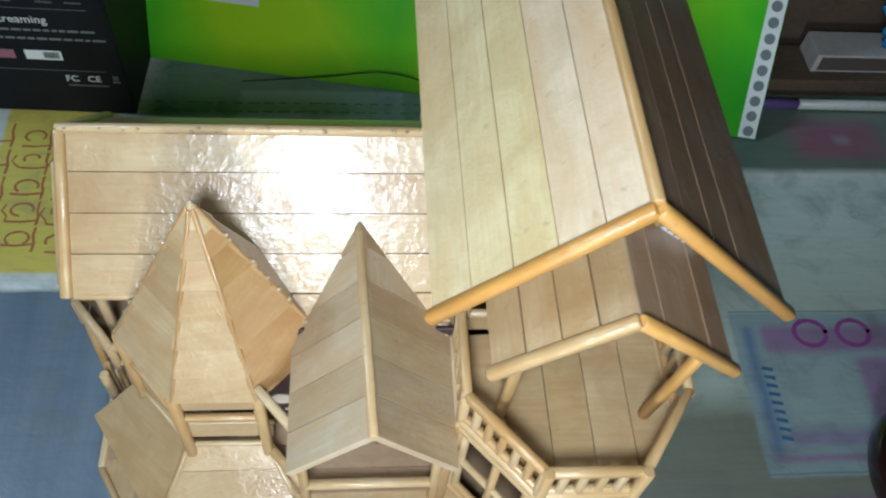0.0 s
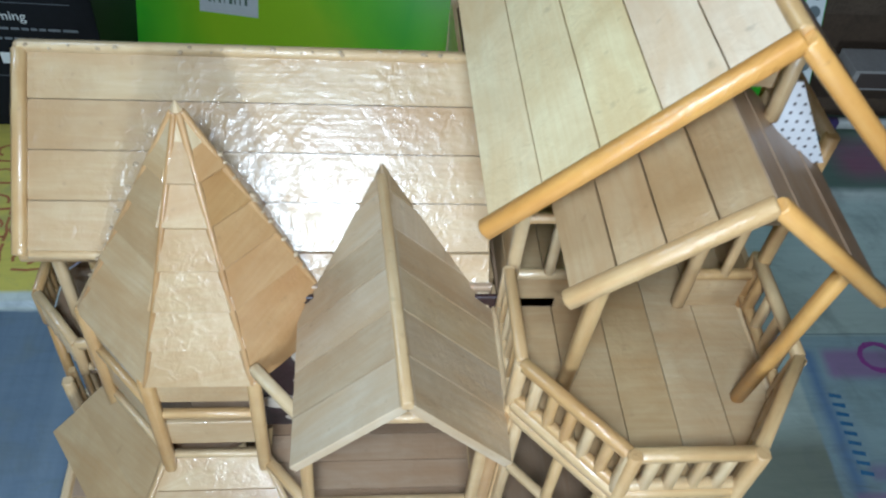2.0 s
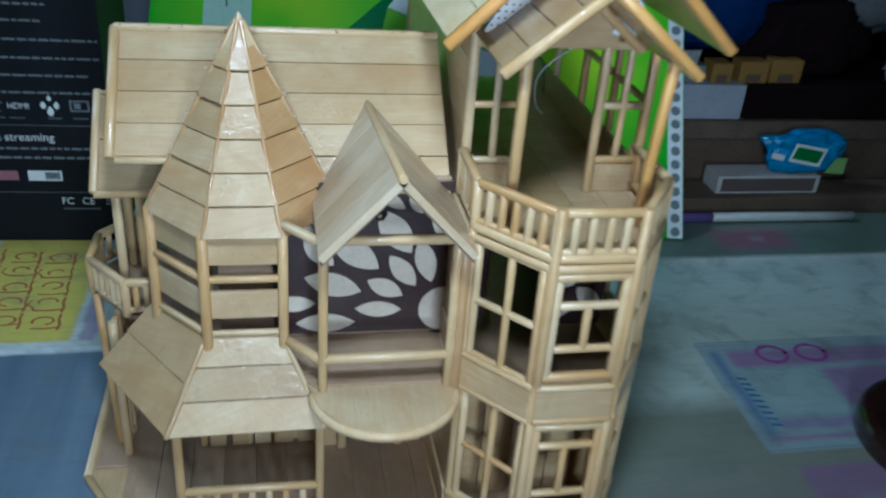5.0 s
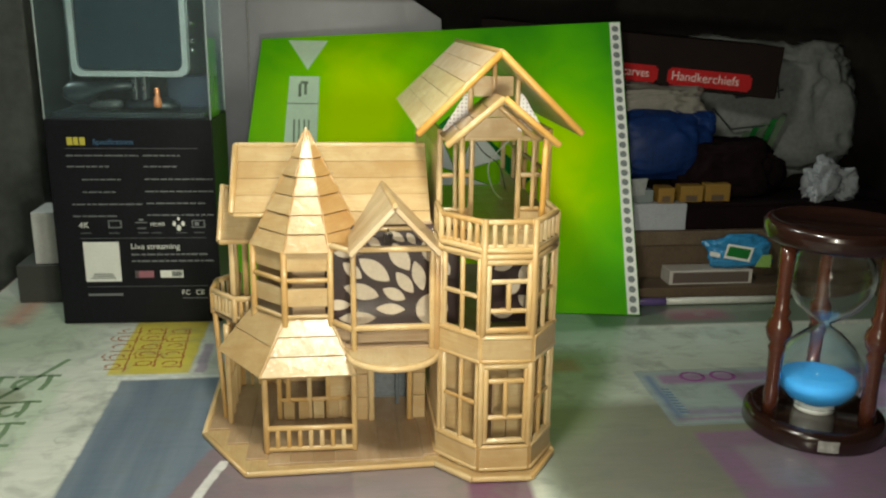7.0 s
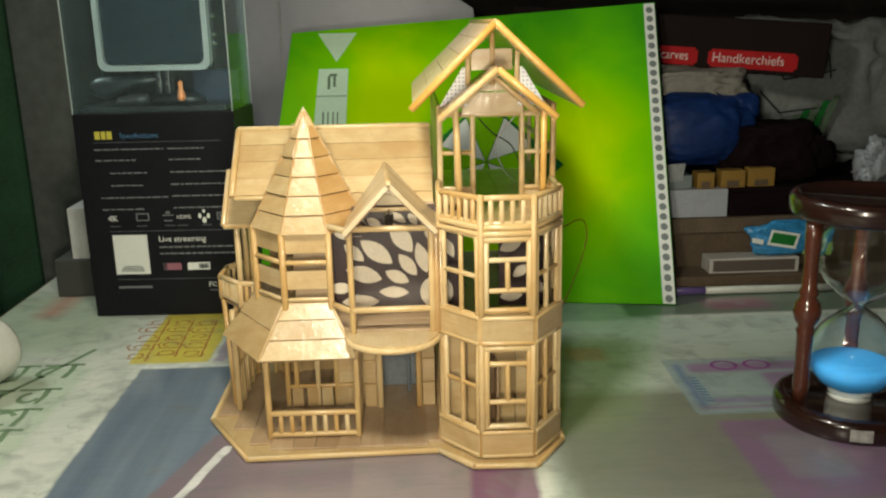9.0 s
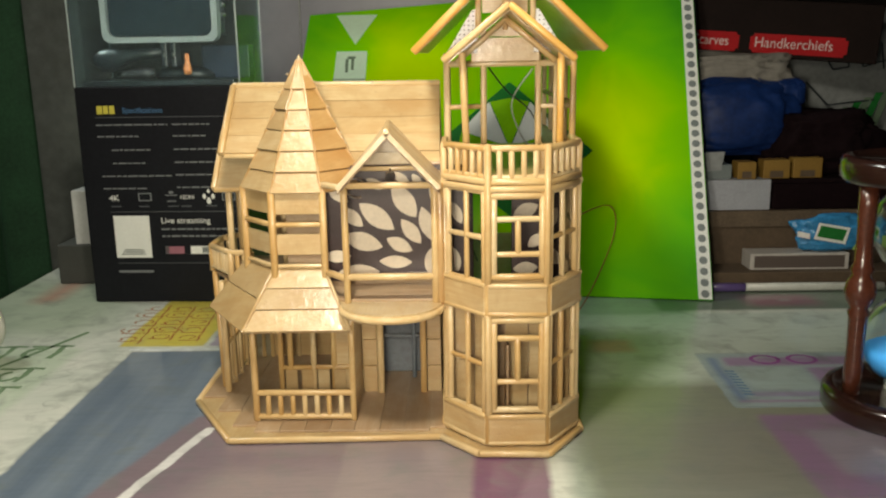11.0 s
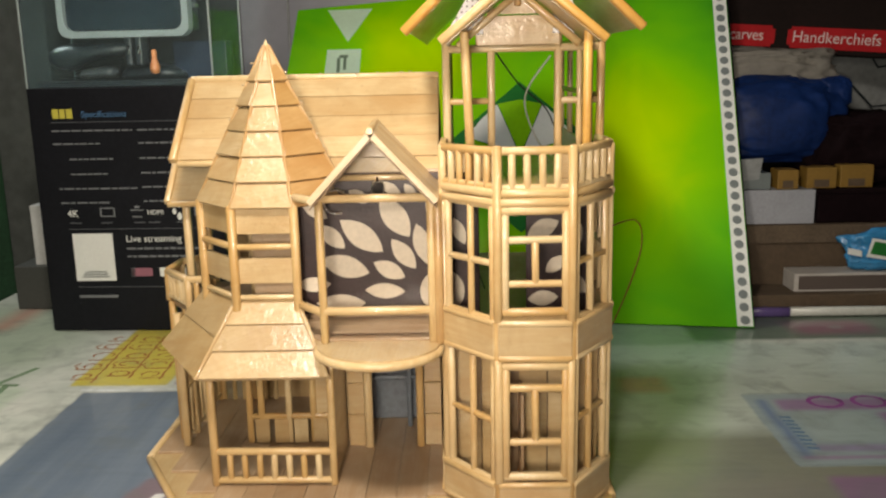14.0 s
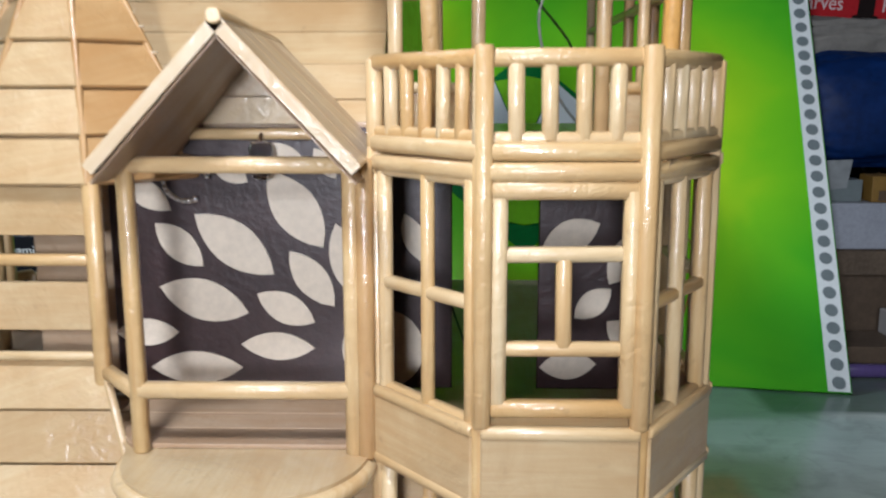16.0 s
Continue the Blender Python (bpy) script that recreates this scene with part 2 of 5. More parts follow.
def railing(name, pts, z0, z1, per, r=1.1, mats=(STICK,), top_r=1.3, corner=True):
    """Posts at the corners, a rail above and below, balusters between."""
    for k, (p, q) in enumerate(zip(pts, pts[1:])):
        rail = stick(name, (*p, z1), (*q, z1), top_r, STICK, house)
        stick("bottom_rail", (*p, z0 + 0.9), (*q, z0 + 0.9), r, STICK, rail)
        n = per[k]
        for i in range(n):
            t = (i + 1) / (n + 1)
            x, y = lerp(p, q, t)
            stick("baluster", (x, y, z0 + 0.5), (x, y, z1 - 0.5), r, STICK, rail)
        if corner:
            for x, y in (p, q) if k == 0 else (q,):
                stick("corner_post", (x, y, z0 - 1.5), (x, y, z1 + 0.4), 1.35, STICK, rail)


# base plate
BASE = [(-69.2, 8.7), (18.8, 10.9), (34.3, -5.6), (61.8, -6.1), (77.3, 17), (77.3, 161.4), (-94.2, 161.4), (-94.2, 50.9)]
base_plate = prism("base_plate", BASE, 0.2, 2.0, PLANK, house)
for p, q in zip(BASE, BASE[1:] + BASE[:1]):
    stick("edge_strip", (*p, 1.6), (*q, 1.6), 1.35, STICK, base_plate)
for i in range(16):  # floor boards of the porch and the ground floor
    x0 = -92 + i * 10.6
    y0 = 15 if -66 < x0 < 10 else (54 - max(0, x0 + 92) * 1.55 if x0 <= -66 else 18)
    y0 = max(15, y0)
    if x0 + 10.4 < 77:
        slab("floor_board", [(x0, y0, F1), (x0, 164, F1), (x0 + 10.4, 164, F1), (x0 + 10.4, y0, F1)][::-1], 0.9, FLOORSHADEWOOD, base_plate)

# --- tower ---
T = [(21.5, 20), (38, 1), (61, 1), (75, 20.5)]  # front of the tower in plan
TB = 160


def tower_panels(z0, z1, name, mat=PLANK):
    """The plain bands between the storeys, one board on each side."""
    pts = [(21.5, TB)] + T + [(75, TB)]
    for (x0, y0), (x1, y1) in zip(pts, pts[1:]):
        d = Vector((x1 - x0, y1 - y0)).normalized()
        ox, oy = d.y * 1.9, -d.x * 1.9
        slab(name, [(x0 + ox, y0 + oy, z0), (x1 + ox, y1 + oy, z0), (x1 + ox, y1 + oy, z1), (x0 + ox, y0 + oy, z1)], 1.5, mat, house)
    for (x0, y0), (x1, y1) in zip(pts, pts[1:]):
        d = Vector((x1 - x0, y1 - y0)).normalized()
        n = (d.y * 1.3, -d.x * 1.3)
        for z in (z0, z1):
            stick("moulding", (x0 + n[0], y0 + n[1], z), (x1 + n[0], y1 + n[1], z), 1.0, STICK, house)


def cross_window(p, q, z0, z1, zm, name="tower_window"):
    """A window of four lights: posts at both ends, one in the middle, one cross bar."""
    sill = stick(name, (*p, z0), (*q, z0), 1.1, STICK, house)
    stick("head", (*p, z1), (*q, z1), 1.1, STICK, sill)
    m = lerp(p, q, 0.53)
    for t, r in ((0.1, 1.3), (0.53, 1.15), (0.93, 1.3)):
        x, y = lerp(p, q, t)
        stick("upright", (x, y, z0), (x, y, z1), r, STICK, sill)
    stick("cross_bar", (*lerp(p, q, 0.1), zm), (*lerp(p, q, 0.93), zm), 1.0, STICK, sill)


def front_window(z0, z1, za, zb):
    """The framed window of the tower's front: an outer frame, two bars and a short upright between them."""
    x0, x1, y = 40.3, 59.0, 0.6
    frame_ = stick("tower_window", (x0 - 1, y, z0), (x1 + 1, y, z0), 1.35, STICK, house)
    stick("head", (x0 - 1, y, z1), (x1 + 1, y, z1), 1.35, STICK, frame_)
    for x in (x0, x1):
        stick("jamb", (x, y, z0), (x, y, z1), 1.35, STICK, frame_)
    for z in (za, zb):
        stick("bar", (x0, y + 0.3, z), (x1, y + 0.3, z), 1.15, STICK, frame_)
    stick("upright", ((x0 + x1) / 2, y + 0.3, zb), ((x0 + x1) / 2, y + 0.3, za), 1.15, STICK, frame_)


tower_panels(3.8, 15.0, "plinth_board")
tower_panels(57.6, 69.0, "band_board")
front_window(17.8, 55.0, 47.4, 29.4)
front_window(72.6, 104.2, 95.0, 81.4)
for p, q in ((T[0], T[1]), (T[3], T[2])):
    cross_window(p, q, 15.6, 57.0, 36.0)
    cross_window(p, q, 69.6, 105.5, 87.5)
for y0, y1 in ((22, 50), (52, 78), (82, 108), (112, 140)):
    cross_window((75, y0), (75, y1), 15.6, 57.0, 36.0)
    cross_window((75, y0), (75, y1), 69.6, 105.5, 87.5)
for x, y in T + [(75, 51), (75, 80), (75, 110), (75, 142), (75, TB), (21.5, TB)]:
    stick("tower_post", (x, y, 3.0), (x, y, 109), 1.45, STICK, house)
for x in (38.2, 60.8):
    stick("tower_post", (x, 0.2, 15.6), (x, 0.2, 57.0), 1.4, STICK, house)
    stick("tower_post", (x, 0.2, 69.6), (x, 0.2, 123.6), 1.4, STICK, house)
slab("window_sill", [(38.5, -0.4, 69.3), (60.5, -0.4, 69.3), (60.5, 2.0, 71.2), (38.5, 2.0, 71.2)], 1.0, PLANK, house)
for (x0, y0), (x1, y1) in zip(T, T[1:]):
    for z in (106.6, 109.4):
        stick("rim_rail", (x0, y0 - 0.6, z), (x1, y1 - 0.6, z), 1.35, STICK, house)
stick("rim_rail", (75.6, 20, 107), (75.6, TB, 107), 1.4, STICK, house)
# floors of the tower
TF = [(22, 20), (38.5, 2), (60.5, 2), (74.5, 20.5), (74.5, TB), (22, TB)]
prism("tower_floor", [(x, y) for x, y in TF], F2 - 2, F2 - 0.5, FLOORSHADEWOOD, house)
balcony_floor = prism("tower_balcony_floor", TF, F3 - 2.5, F3 - 1.2, FLOORSHADEWOOD, house)
for i in range(5):
    x0 = 22.6 + i * 10.4
    x1 = min(x0 + 10.2, 74.2)
    ya = 20 - (x0 - 22) * 1.05 if x0 < 38 else 2.6
    yb = 20 - (x1 - 22) * 1.05 if x1 < 38 else (2.6 if x1 < 61 else 2.6 + (x1 - 60.5) * 1.3)
    if i == 0:
        q = [(x0, 20, F3), (x1, max(2.6, yb), F3), (x1, TB - 2, F3), (x0, TB - 2, F3)]
    else:
        q = [(x0, max(2.6, ya), F3), (x1, max(2.6, yb), F3), (x1, TB - 2, F3), (x0, TB - 2, F3)]
    slab("floor_board", q, 1.0, PLANK, balcony_floor)
railing("balcony_railing", [(21.8, 42), T[0], T[1], T[2], T[3], (75, 46)], 110.2, 122.0, [4, 5, 4, 4, 4], 1.15)

# top room of the tower
WY = 44.5
room = stick("top_room_wall", (22.5, WY, 152.5), (75.5, WY, 152.5), 1.3, STICK, house)
for x in (23.0, 38.2, 61.0, 75.5):
    stick("post", (x, WY, F3), (x, WY, 157 if x in (23.0, 75.5) else 166), 1.35, STICK, room)
for x0, x1 in ((23.0, 38.2), (61.0, 75.5)):
    slab("sill_board", [(x0, WY - 0.5, F3), (x1, WY - 0.5, F3), (x1, WY - 0.5, 117.5), (x0, WY - 0.5, 117.5)], 1.3, PLANK, room)
    stick("sill", (x0, WY, 118.2), (x1, WY, 118.2), 1.1, STICK, room)
    stick("cross_bar", (x0, WY, 135), (x1, WY, 135), 1.1, STICK, room)
    stick("upright", ((x0 + x1) / 2, WY, 118), ((x0 + x1) / 2, WY, 152), 1.1, STICK, room)
for x in (22.3, 75.5):  # side walls of the top room
    n = 1 if x > 50 else -1
    q = [(x, WY, F3), (x, TB, F3), (x, TB, 118), (x, WY, 118)]
    slab("side_board", q if n > 0 else [q[1], q[0], q[3], q[2]], 1.3, PLANK, room)
    if n < 0:
        planks(room, (x, TB, 118), (x, WY, 118), (x, WY, 157), (x, TB, 157), 4, PLANK)
    else:
        stick("side_rail", (x, WY, 156), (x, TB, 156), 1.3, STICK, room)
        for y in (70, 98, 128, TB):
            stick("post", (x, y, F3), (x, y, 157), 1.2, STICK, room)
        stick("side_rail", (x, WY, 136), (x, TB, 136), 1.0, STICK, room)
for x in (23, 75.5):
    stick("post", (x, TB, F3), (x, TB, 157), 1.3, STICK, room)
# lower tower side towards the middle of the house
side = slab("tower_side_wall", [(20.6, 50, 20), (20.6, 21, 20), (20.6, 21, 56), (20.6, 50, 56)], 1.2, PLANK, house)
planks(side, (20.2, 50, 57), (20.2, 21, 57), (20.2, 21, 108), (20.2, 50, 108), 4, PLANK)
planks(side, (20.2, 58, 3), (20.2, 21, 3), (20.2, 21, 56), (20.2, 58, 56), 4, PLANK)
planks(side, (20.2, TB, 57), (20.2, 52, 57), (20.2, 52, 108), (20.2, TB, 108), 5, PLANK)

# tower roof: planks along the ridge, front rakes of round stick
RF, RB = 21.2, 172
roof("tower_roof_slope", (10.8, RB, 158.8), (10.8, RF, 158.8), (47, RF, 193.6), (47, RB, 193.6), 5, LITROOF)
# Right slope takes the darker wood, its shade put into the colour.
roof("tower_roof_slope", (84.2, RF, 158.8), (84.2, RB, 158.8), (47, RB, 193.6), (47, RF, 193.6), 5, FLOORSHADEWOOD)
stick("ridge_pole", (47, RF, 193.4), (47, RB, 193.4), 1.2, STICK, house)
stick("rake_stick", (10.2, RF - 0.8, 157.6), (47, RF - 0.8, 193.2), 1.5, ORANGE, house)
stick("rake_stick", (84.8, RF - 0.8, 157.6), (47, RF - 0.8, 193.2), 1.5, ORANGE, house)
# porch gable in front of it
GF = 10.0
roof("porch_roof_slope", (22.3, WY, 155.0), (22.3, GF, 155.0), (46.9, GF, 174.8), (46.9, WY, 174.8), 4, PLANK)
# Same painted shade on the porch's right slope.
roof("porch_roof_slope", (71.3, GF, 155.0), (71.3, WY, 155.0), (46.9, WY, 174.8), (46.9, GF, 174.8), 4, FLOORSHADEWOOD)
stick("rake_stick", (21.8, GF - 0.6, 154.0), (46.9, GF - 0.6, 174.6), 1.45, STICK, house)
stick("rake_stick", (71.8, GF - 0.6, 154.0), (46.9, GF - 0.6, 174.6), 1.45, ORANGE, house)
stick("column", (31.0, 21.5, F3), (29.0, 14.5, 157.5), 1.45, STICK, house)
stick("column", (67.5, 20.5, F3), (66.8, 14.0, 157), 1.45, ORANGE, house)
# gable ends: boards, posts and perforated white sheet
GY = 38.0
gable = slab("gable_board", [(33, GY - 0.6, 153.5), (61, GY - 0.6, 153.5), (61, GY - 0.6, 163), (33, GY - 0.6, 163)], 1.2, PLANK, house)
slab("gable_board", [(40, GY - 0.6, 163.3), (54, GY - 0.6, 163.3), (47, GY - 0.6, 170), (47, GY - 0.6, 170)][:3], 1.2, PLANK, gable)
slab("gable_board", [(37.5, GY - 0.8, 172.6), (56, GY - 0.8, 172.6), (56, GY - 0.8, 182), (37.5, GY - 0.8, 182)], 1.2, PLANK, gable)
for x, z in ((36, 181), (58, 181), (47, 189)):
    stick("gable_post", (x, GY - 0.4, 166), (x, GY - 0.4, z), 1.2, STICK, gable)
stick("gable_rafter", (27, GY - 3, 153.4), (47, GY - 3, 170.2), 1.25, STICK, gable)
stick("gable_rafter", (67, GY - 3, 153.4), (47, GY - 3, 170.2), 1.25, STICK, gable)
MESHSHEET = Mat("perforated_sheet", 0.6)
_o = MESHSHEET.scaled(MESHSHEET.coords("Object"), (560, 560, 560))
_v = MESHSHEET.node("ShaderNodeTexVoronoi")
_v.inputs["Scale"].default_value, _v.inputs["Randomness"].default_value = 1.0, 0.0
MESHSHEET.link(_o, _v.inputs["Vector"])
MESHSHEET.colour(MESHSHEET.ramp(_v.outputs["Distance"], [(0.3, (0.06, 0.05, 0.05)), (0.36, (0.78, 0.79, 0.8))]))
for sgn in (-1, 1):
    q = [(47 + sgn * 24, GY - 1.0, 157), (47 + sgn * 11.5, GY - 1.0, 157), (47 + sgn * 11.5, GY - 1.0, 174), (47 + sgn * 13.5, GY - 1.0, 174)]
    slab("perforated_panel", q if sgn < 0 else q[::-1], 0.5, MESHSHEET.m, gable, "white perforated sheet", 0.05)

# --- main roof over the left wing ---
roof("main_roof_slope", (-74.5, 52, 116.2), (19.5, 52, 116.2), (19.5, 82, 143.8), (-74.5, 82, 143.8), 4, PLANK)
roof("main_roof_slope", (-34, 42, 106.4), (-21, 42, 106.4), (-11.5, 52, 116.1), (-34, 52, 116.1), 1, PLANK)
roof("main_roof_slope", (18.8, 42, 106.4), (19.5, 42, 106.4), (19.5, 52, 116.1), (10.8, 52, 116.1), 1, PLANK)
roof("main_roof_slope", (19.5, 112, 116.2), (-74.5, 112, 116.2), (-74.5, 82, 143.8), (19.5, 82, 143.8), 4, PLANK)
stick("ridge_pole", (-76, 82, 144.1), (19.5, 82, 144.1), 1.2, STICK, house)
stick("rake_stick", (-75.6, 51.4, 115.6), (-75.6, 82, 143.8), 1.5, STICK, house)
stick("rake_stick", (-75.6, 112.6, 115.6), (-75.6, 82, 143.8), 1.5, STICK, house)
stick("eave_stick", (-74.5, 52.6, 114.6), (-52, 52.6, 114.6), 1.1, STICK, house)
roof("lower_roof_slope", (-83, 66.8, 99.2), (-48, 66.8, 99.2), (-48, 90, 122.5), (-83, 90, 122.5), 2, PLANK)
roof("lower_roof_slope", (-48, 98, 99.2), (-83, 98, 99.2), (-83, 90, 122.5), (-48, 90, 122.5), 2, PLANK)
stick("rake_stick", (-84, 66.2, 98.6), (-84, 90, 122.4), 1.3, STICK, house)
stick("eave_stick", (-84, 66.4, 98.2), (-48, 66.4, 98.2), 1.2, STICK, house)
back = slab("back_wall", [(20, 111, 3), (-70, 111, 3), (-70, 111, 56), (20, 111, 56)], 1.2, PLANK, house)
planks(back, (20, 111.4, 57), (-70, 111.4, 57), (-70, 111.4, 116), (20, 111.4, 116), 5, PLANK)

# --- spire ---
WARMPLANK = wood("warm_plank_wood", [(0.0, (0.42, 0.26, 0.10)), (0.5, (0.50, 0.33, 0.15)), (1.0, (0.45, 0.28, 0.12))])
TIP = (-39.3, 49.6, 157)
SP = [(-67, 48.5, 101.5), (-50.4, 29.3, 101.5), (-29.4, 29.3, 101.5), (-12.5, 47, 101.5), (-22, 68, 101.5), (-57, 68, 101.5)]
CUT = 0.9
for k in range(6):
    a, b = SP[k], SP[(k + 1) % 6]
    if k in (4, 5, 3):
        n = 1
    else:
        n = 6
    c, d = lerp(b, TIP, CUT), lerp(a, TIP, CUT)
    sheet = slab("spire_face", [lerp(p, (-39.3, 49, 101), 0.05) for p in (a, b, c, d)], 0.6, FLOORSHADEWOOD, house)
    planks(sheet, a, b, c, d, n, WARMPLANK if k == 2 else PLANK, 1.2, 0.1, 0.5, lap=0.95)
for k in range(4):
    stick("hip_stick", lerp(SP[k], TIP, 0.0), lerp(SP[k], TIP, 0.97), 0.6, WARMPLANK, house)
bm = bmesh.new()
ring0 = [bm.verts.new(V(*lerp(p, TIP, 0.84)) + (V(*lerp(p, TIP, 0.84)) - V(-39.3, 49.2, 150)).normalized() * 0.0006) for p in SP]
tipv = bm.verts.new(V(TIP[0], TIP[1], TIP[2] + 0.6))
for i in range(6):
    bm.faces.new((ring0[i], ring0[(i + 1) % 6], tipv))
uv_along(bm, Vector((0, 0, 1)), Vector((1, 0, 0)))
part("spire_cap", bm, PLANK, house)
# walls under the spire: boards with open slots between
for (x0, y0), (x1, y1) in (((-66.0, 48.5), (-50.4, 31)), ((-50.4, 31), (-29.4, 31))):
    wall = slab("turret_wall", [(x0, y0, 92.5), (x1, y1, 92.5), (x1, y1, 101.2), (x0, y0, 101.2)], 1.2, PLANK, house)
    slab("turret_board", [(x0, y0, 75.2), (x1, y1, 75.2), (x1, y1, 84.0), (x0, y0, 84.0)], 1.2, PLANK, wall)
    stick("turret_rail", (x0, y0, 88.2), (x1, y1, 88.2), 1.1, STICK, wall)
    stick("turret_rail", (x0, y0, 70.4), (x1, y1, 70.4), 0.9, STICK, wall)
for x, y in ((-50.6, 30.4), (-29.2, 30.4), (-66.2, 48.5)):
    stick("turret_post", (x, y, F2), (x, y, 102.5), 1.5, STICK, house)
for x, y in ((-36, 80), (-44, 85), (-52, 62), (-28, 66)):
    stick("inner_post", (x, y, F2), (x, y, 104), 1.2, STICK, house)

# skirt roof under the spire
SK_T = [(-67, 52, 70.5), (-51.0, 32.0, 69.5), (-30.0, 32.0, 69.5), (-25, 36, 69.5)]
SK_B = [(-85.5, 50.5, 47.6), (-62.2, 14.8, 46.6), (-18.2, 15.2, 46.6), (-13.5, 27, 46.6)]
for k in range(2):
    roof("skirt_roof_face", SK_B[k], SK_B[k + 1], SK_T[k + 1], SK_T[k], 3 if k else 2, PLANK, 1.1, 0.2, 0.45)
for k in (1, 2):
    stick("hip_stick", SK_B[k], SK_T[k], 0.8, PLANK, house)

# --- porch under it ---
for x, y in ((-61.0, 26), (-19.0, 25.5)):
    stick("porch_post", (x, y, F1), (x, y, 50), 1.45, STICK, house)
railing("porch_railing", [(-61, 26), (-19, 25.5)], 4.0, 15.8, [7], 1.15, corner=False)
wallp = stick("porch_window", (-57, 62, 14), (-17, 62, 14), 1.2, STICK, house)
for x in (-57, -52.5, -41.5, -32):
    stick("upright", (x, 62, F1), (x, 62, 48), 1.35, STICK, wallp)
stick("cross_bar", (-53, 62, 37), (-31, 62, 37), 1.2, STICK, wallp)
stick("head", (-57, 62, 47), (-17, 62, 47), 1.2, STICK, wallp)
slab("porch_board", [(-32, 62, F1), (-17, 62, F1), (-17, 62, 54), (-32, 62, 54)], 1.2, PLANK, wallp)
for i in range(5):
    x = -55 + i * 7.6
    slab("dado_board", [(x, 60.6, F1), (x + 5.6, 60.6, F1), (x + 5.6, 60.6, 13), (x, 60.6, 13)], 1.0, PLANK, wallp)
slab("porch_side_wall", [(-18.4, 26, F1), (-18.4, 60, F1), (-18.4, 60, 55), (-18.4, 26, 55)], 1.0, PLANK, house)
# left gallery
gal = stick("gallery_rail", (-82, 60, 26), (-82, 108, 26), 1.2, STICK, house)
for i in range(5):
    y = 60 + i * 12
    stick("post", (-82, y, F1), (-82, y, 57), 1.4, STICK, gal)
for i in range(11):
    y = 63 + i * 4.1
    stick("baluster", (-82, y, 6), (-82, y, 26), 0.95, STICK, gal)
stick("bottom_rail", (-82, 60, 6), (-82, 108, 6), 1.0, STICK, gal)
for i in range(8):
    y = 64 + i * 5.5
    stick("rod", (-82, y, 26), (-82, y, 56), 0.95, STICK, gal)
rear = stick("rear_gallery_rail", (-82, 108, 26), (-56, 108, 26), 1.2, STICK, house)
for i in range(6):
    x = -80 + i * 4.6
    stick("rod", (x, 108, F1), (x, 108, 56), 1.0, STICK, rear)
# second-floor gallery floor and railing
GALF = [(-66, 63), (-77, 63), (-90, 79), (-90, 96), (-78, 109), (-20, 109), (-20, 52), (-50, 33)]
prism("gallery_floor", GALF[::-1], F2 - 2, F2 - 0.2, FLOORSHADEWOOD, house)
railing("gallery_railing", [(-68, 62.5), (-77.7, 62.5), (-90.5, 78.5), (-90.5, 95), (-80, 108)], 58.6, 69.4, [2, 5, 4, 3], 1.0, corner=True)
for x, y in ((-79, 72), (-73, 78), (-80, 96)):
    stick("gallery_post", (x, y, F2), (x, y, 102), 1.45, STICK, house)
stick("gallery_post", (-85, 66, 3), (-89.5, 78, 57), 1.3, STICK, house)

# --- middle bay ---
bay = []
for i in range(25):
    a = math.pi * i / 24
    bay.append((-0.8 - 20.6 * math.cos(a), 19 - 19.2 * math.sin(a)))
bay_floor = prism("bay_floor", bay + [(20.2, 50), (-29, 50), (-29, 32)], F2 - 3.2, F2, PLANK, house)
bm = bmesh.new()
rings = []
for i, (x, y) in enumerate(bay):
    a = math.pi * i / 24
    o = Vector((-math.cos(a), -math.sin(a), 0))
    rings.append([bm.verts.new(V(x, y, F2 - 2.2) + (o * math.cos(k * math.pi / 4) + Vector((0, 0, 1)) * math.sin(k * math.pi / 4)) * 1.5 * MM) for k in range(8)])
for r0, r1 in zip(rings, rings[1:]):
    for k in range(8):
        bm.faces.new((r0[k], r0[(k + 1) % 8], r1[(k + 1) % 8], r1[k])).smooth = True
uv_along(bm, Vector((1, 0, 0)), Vector((0, 0, 1)))
part("bay_rim", bm, STICK, bay_floor)
for i in range(4):
    y0 = 20 + i * 7.4
    xa, xb = (max(-29.0, -18.5 - (y - 17) * 0.8) for y in (y0, y0 + 7.2))
    slab("floor_board", [(xa, y0, F2 + 0.9), (19.6, y0, F2 + 0.9), (19.6, y0 + 7.2, F2 + 0.9), (xb, y0 + 7.2, F2 + 0.9)], 0.8, FLOORSHADEWOOD, bay_floor)
BX0, BX1, BY = -18.8, 17.6, 19.0
for x in (BX0, BX1):
    stick("bay_post", (x, BY, F2), (x, BY, 107), 1.45, STICK, house)
for z in (106.0, 68.4):
    r = stick("bay_rail", (BX0, BY, z), (BX1, BY, z), 1.35, STICK, house)
for z in (105, 67.8):
    stick("bay_rail", (BX0, BY, z), (-29.2, 31, z), 1.3, STICK, house)
EZ, RZ = 106.8, 128.8


def rx(y):
    return -0.2 - (y - 8) * 0.055


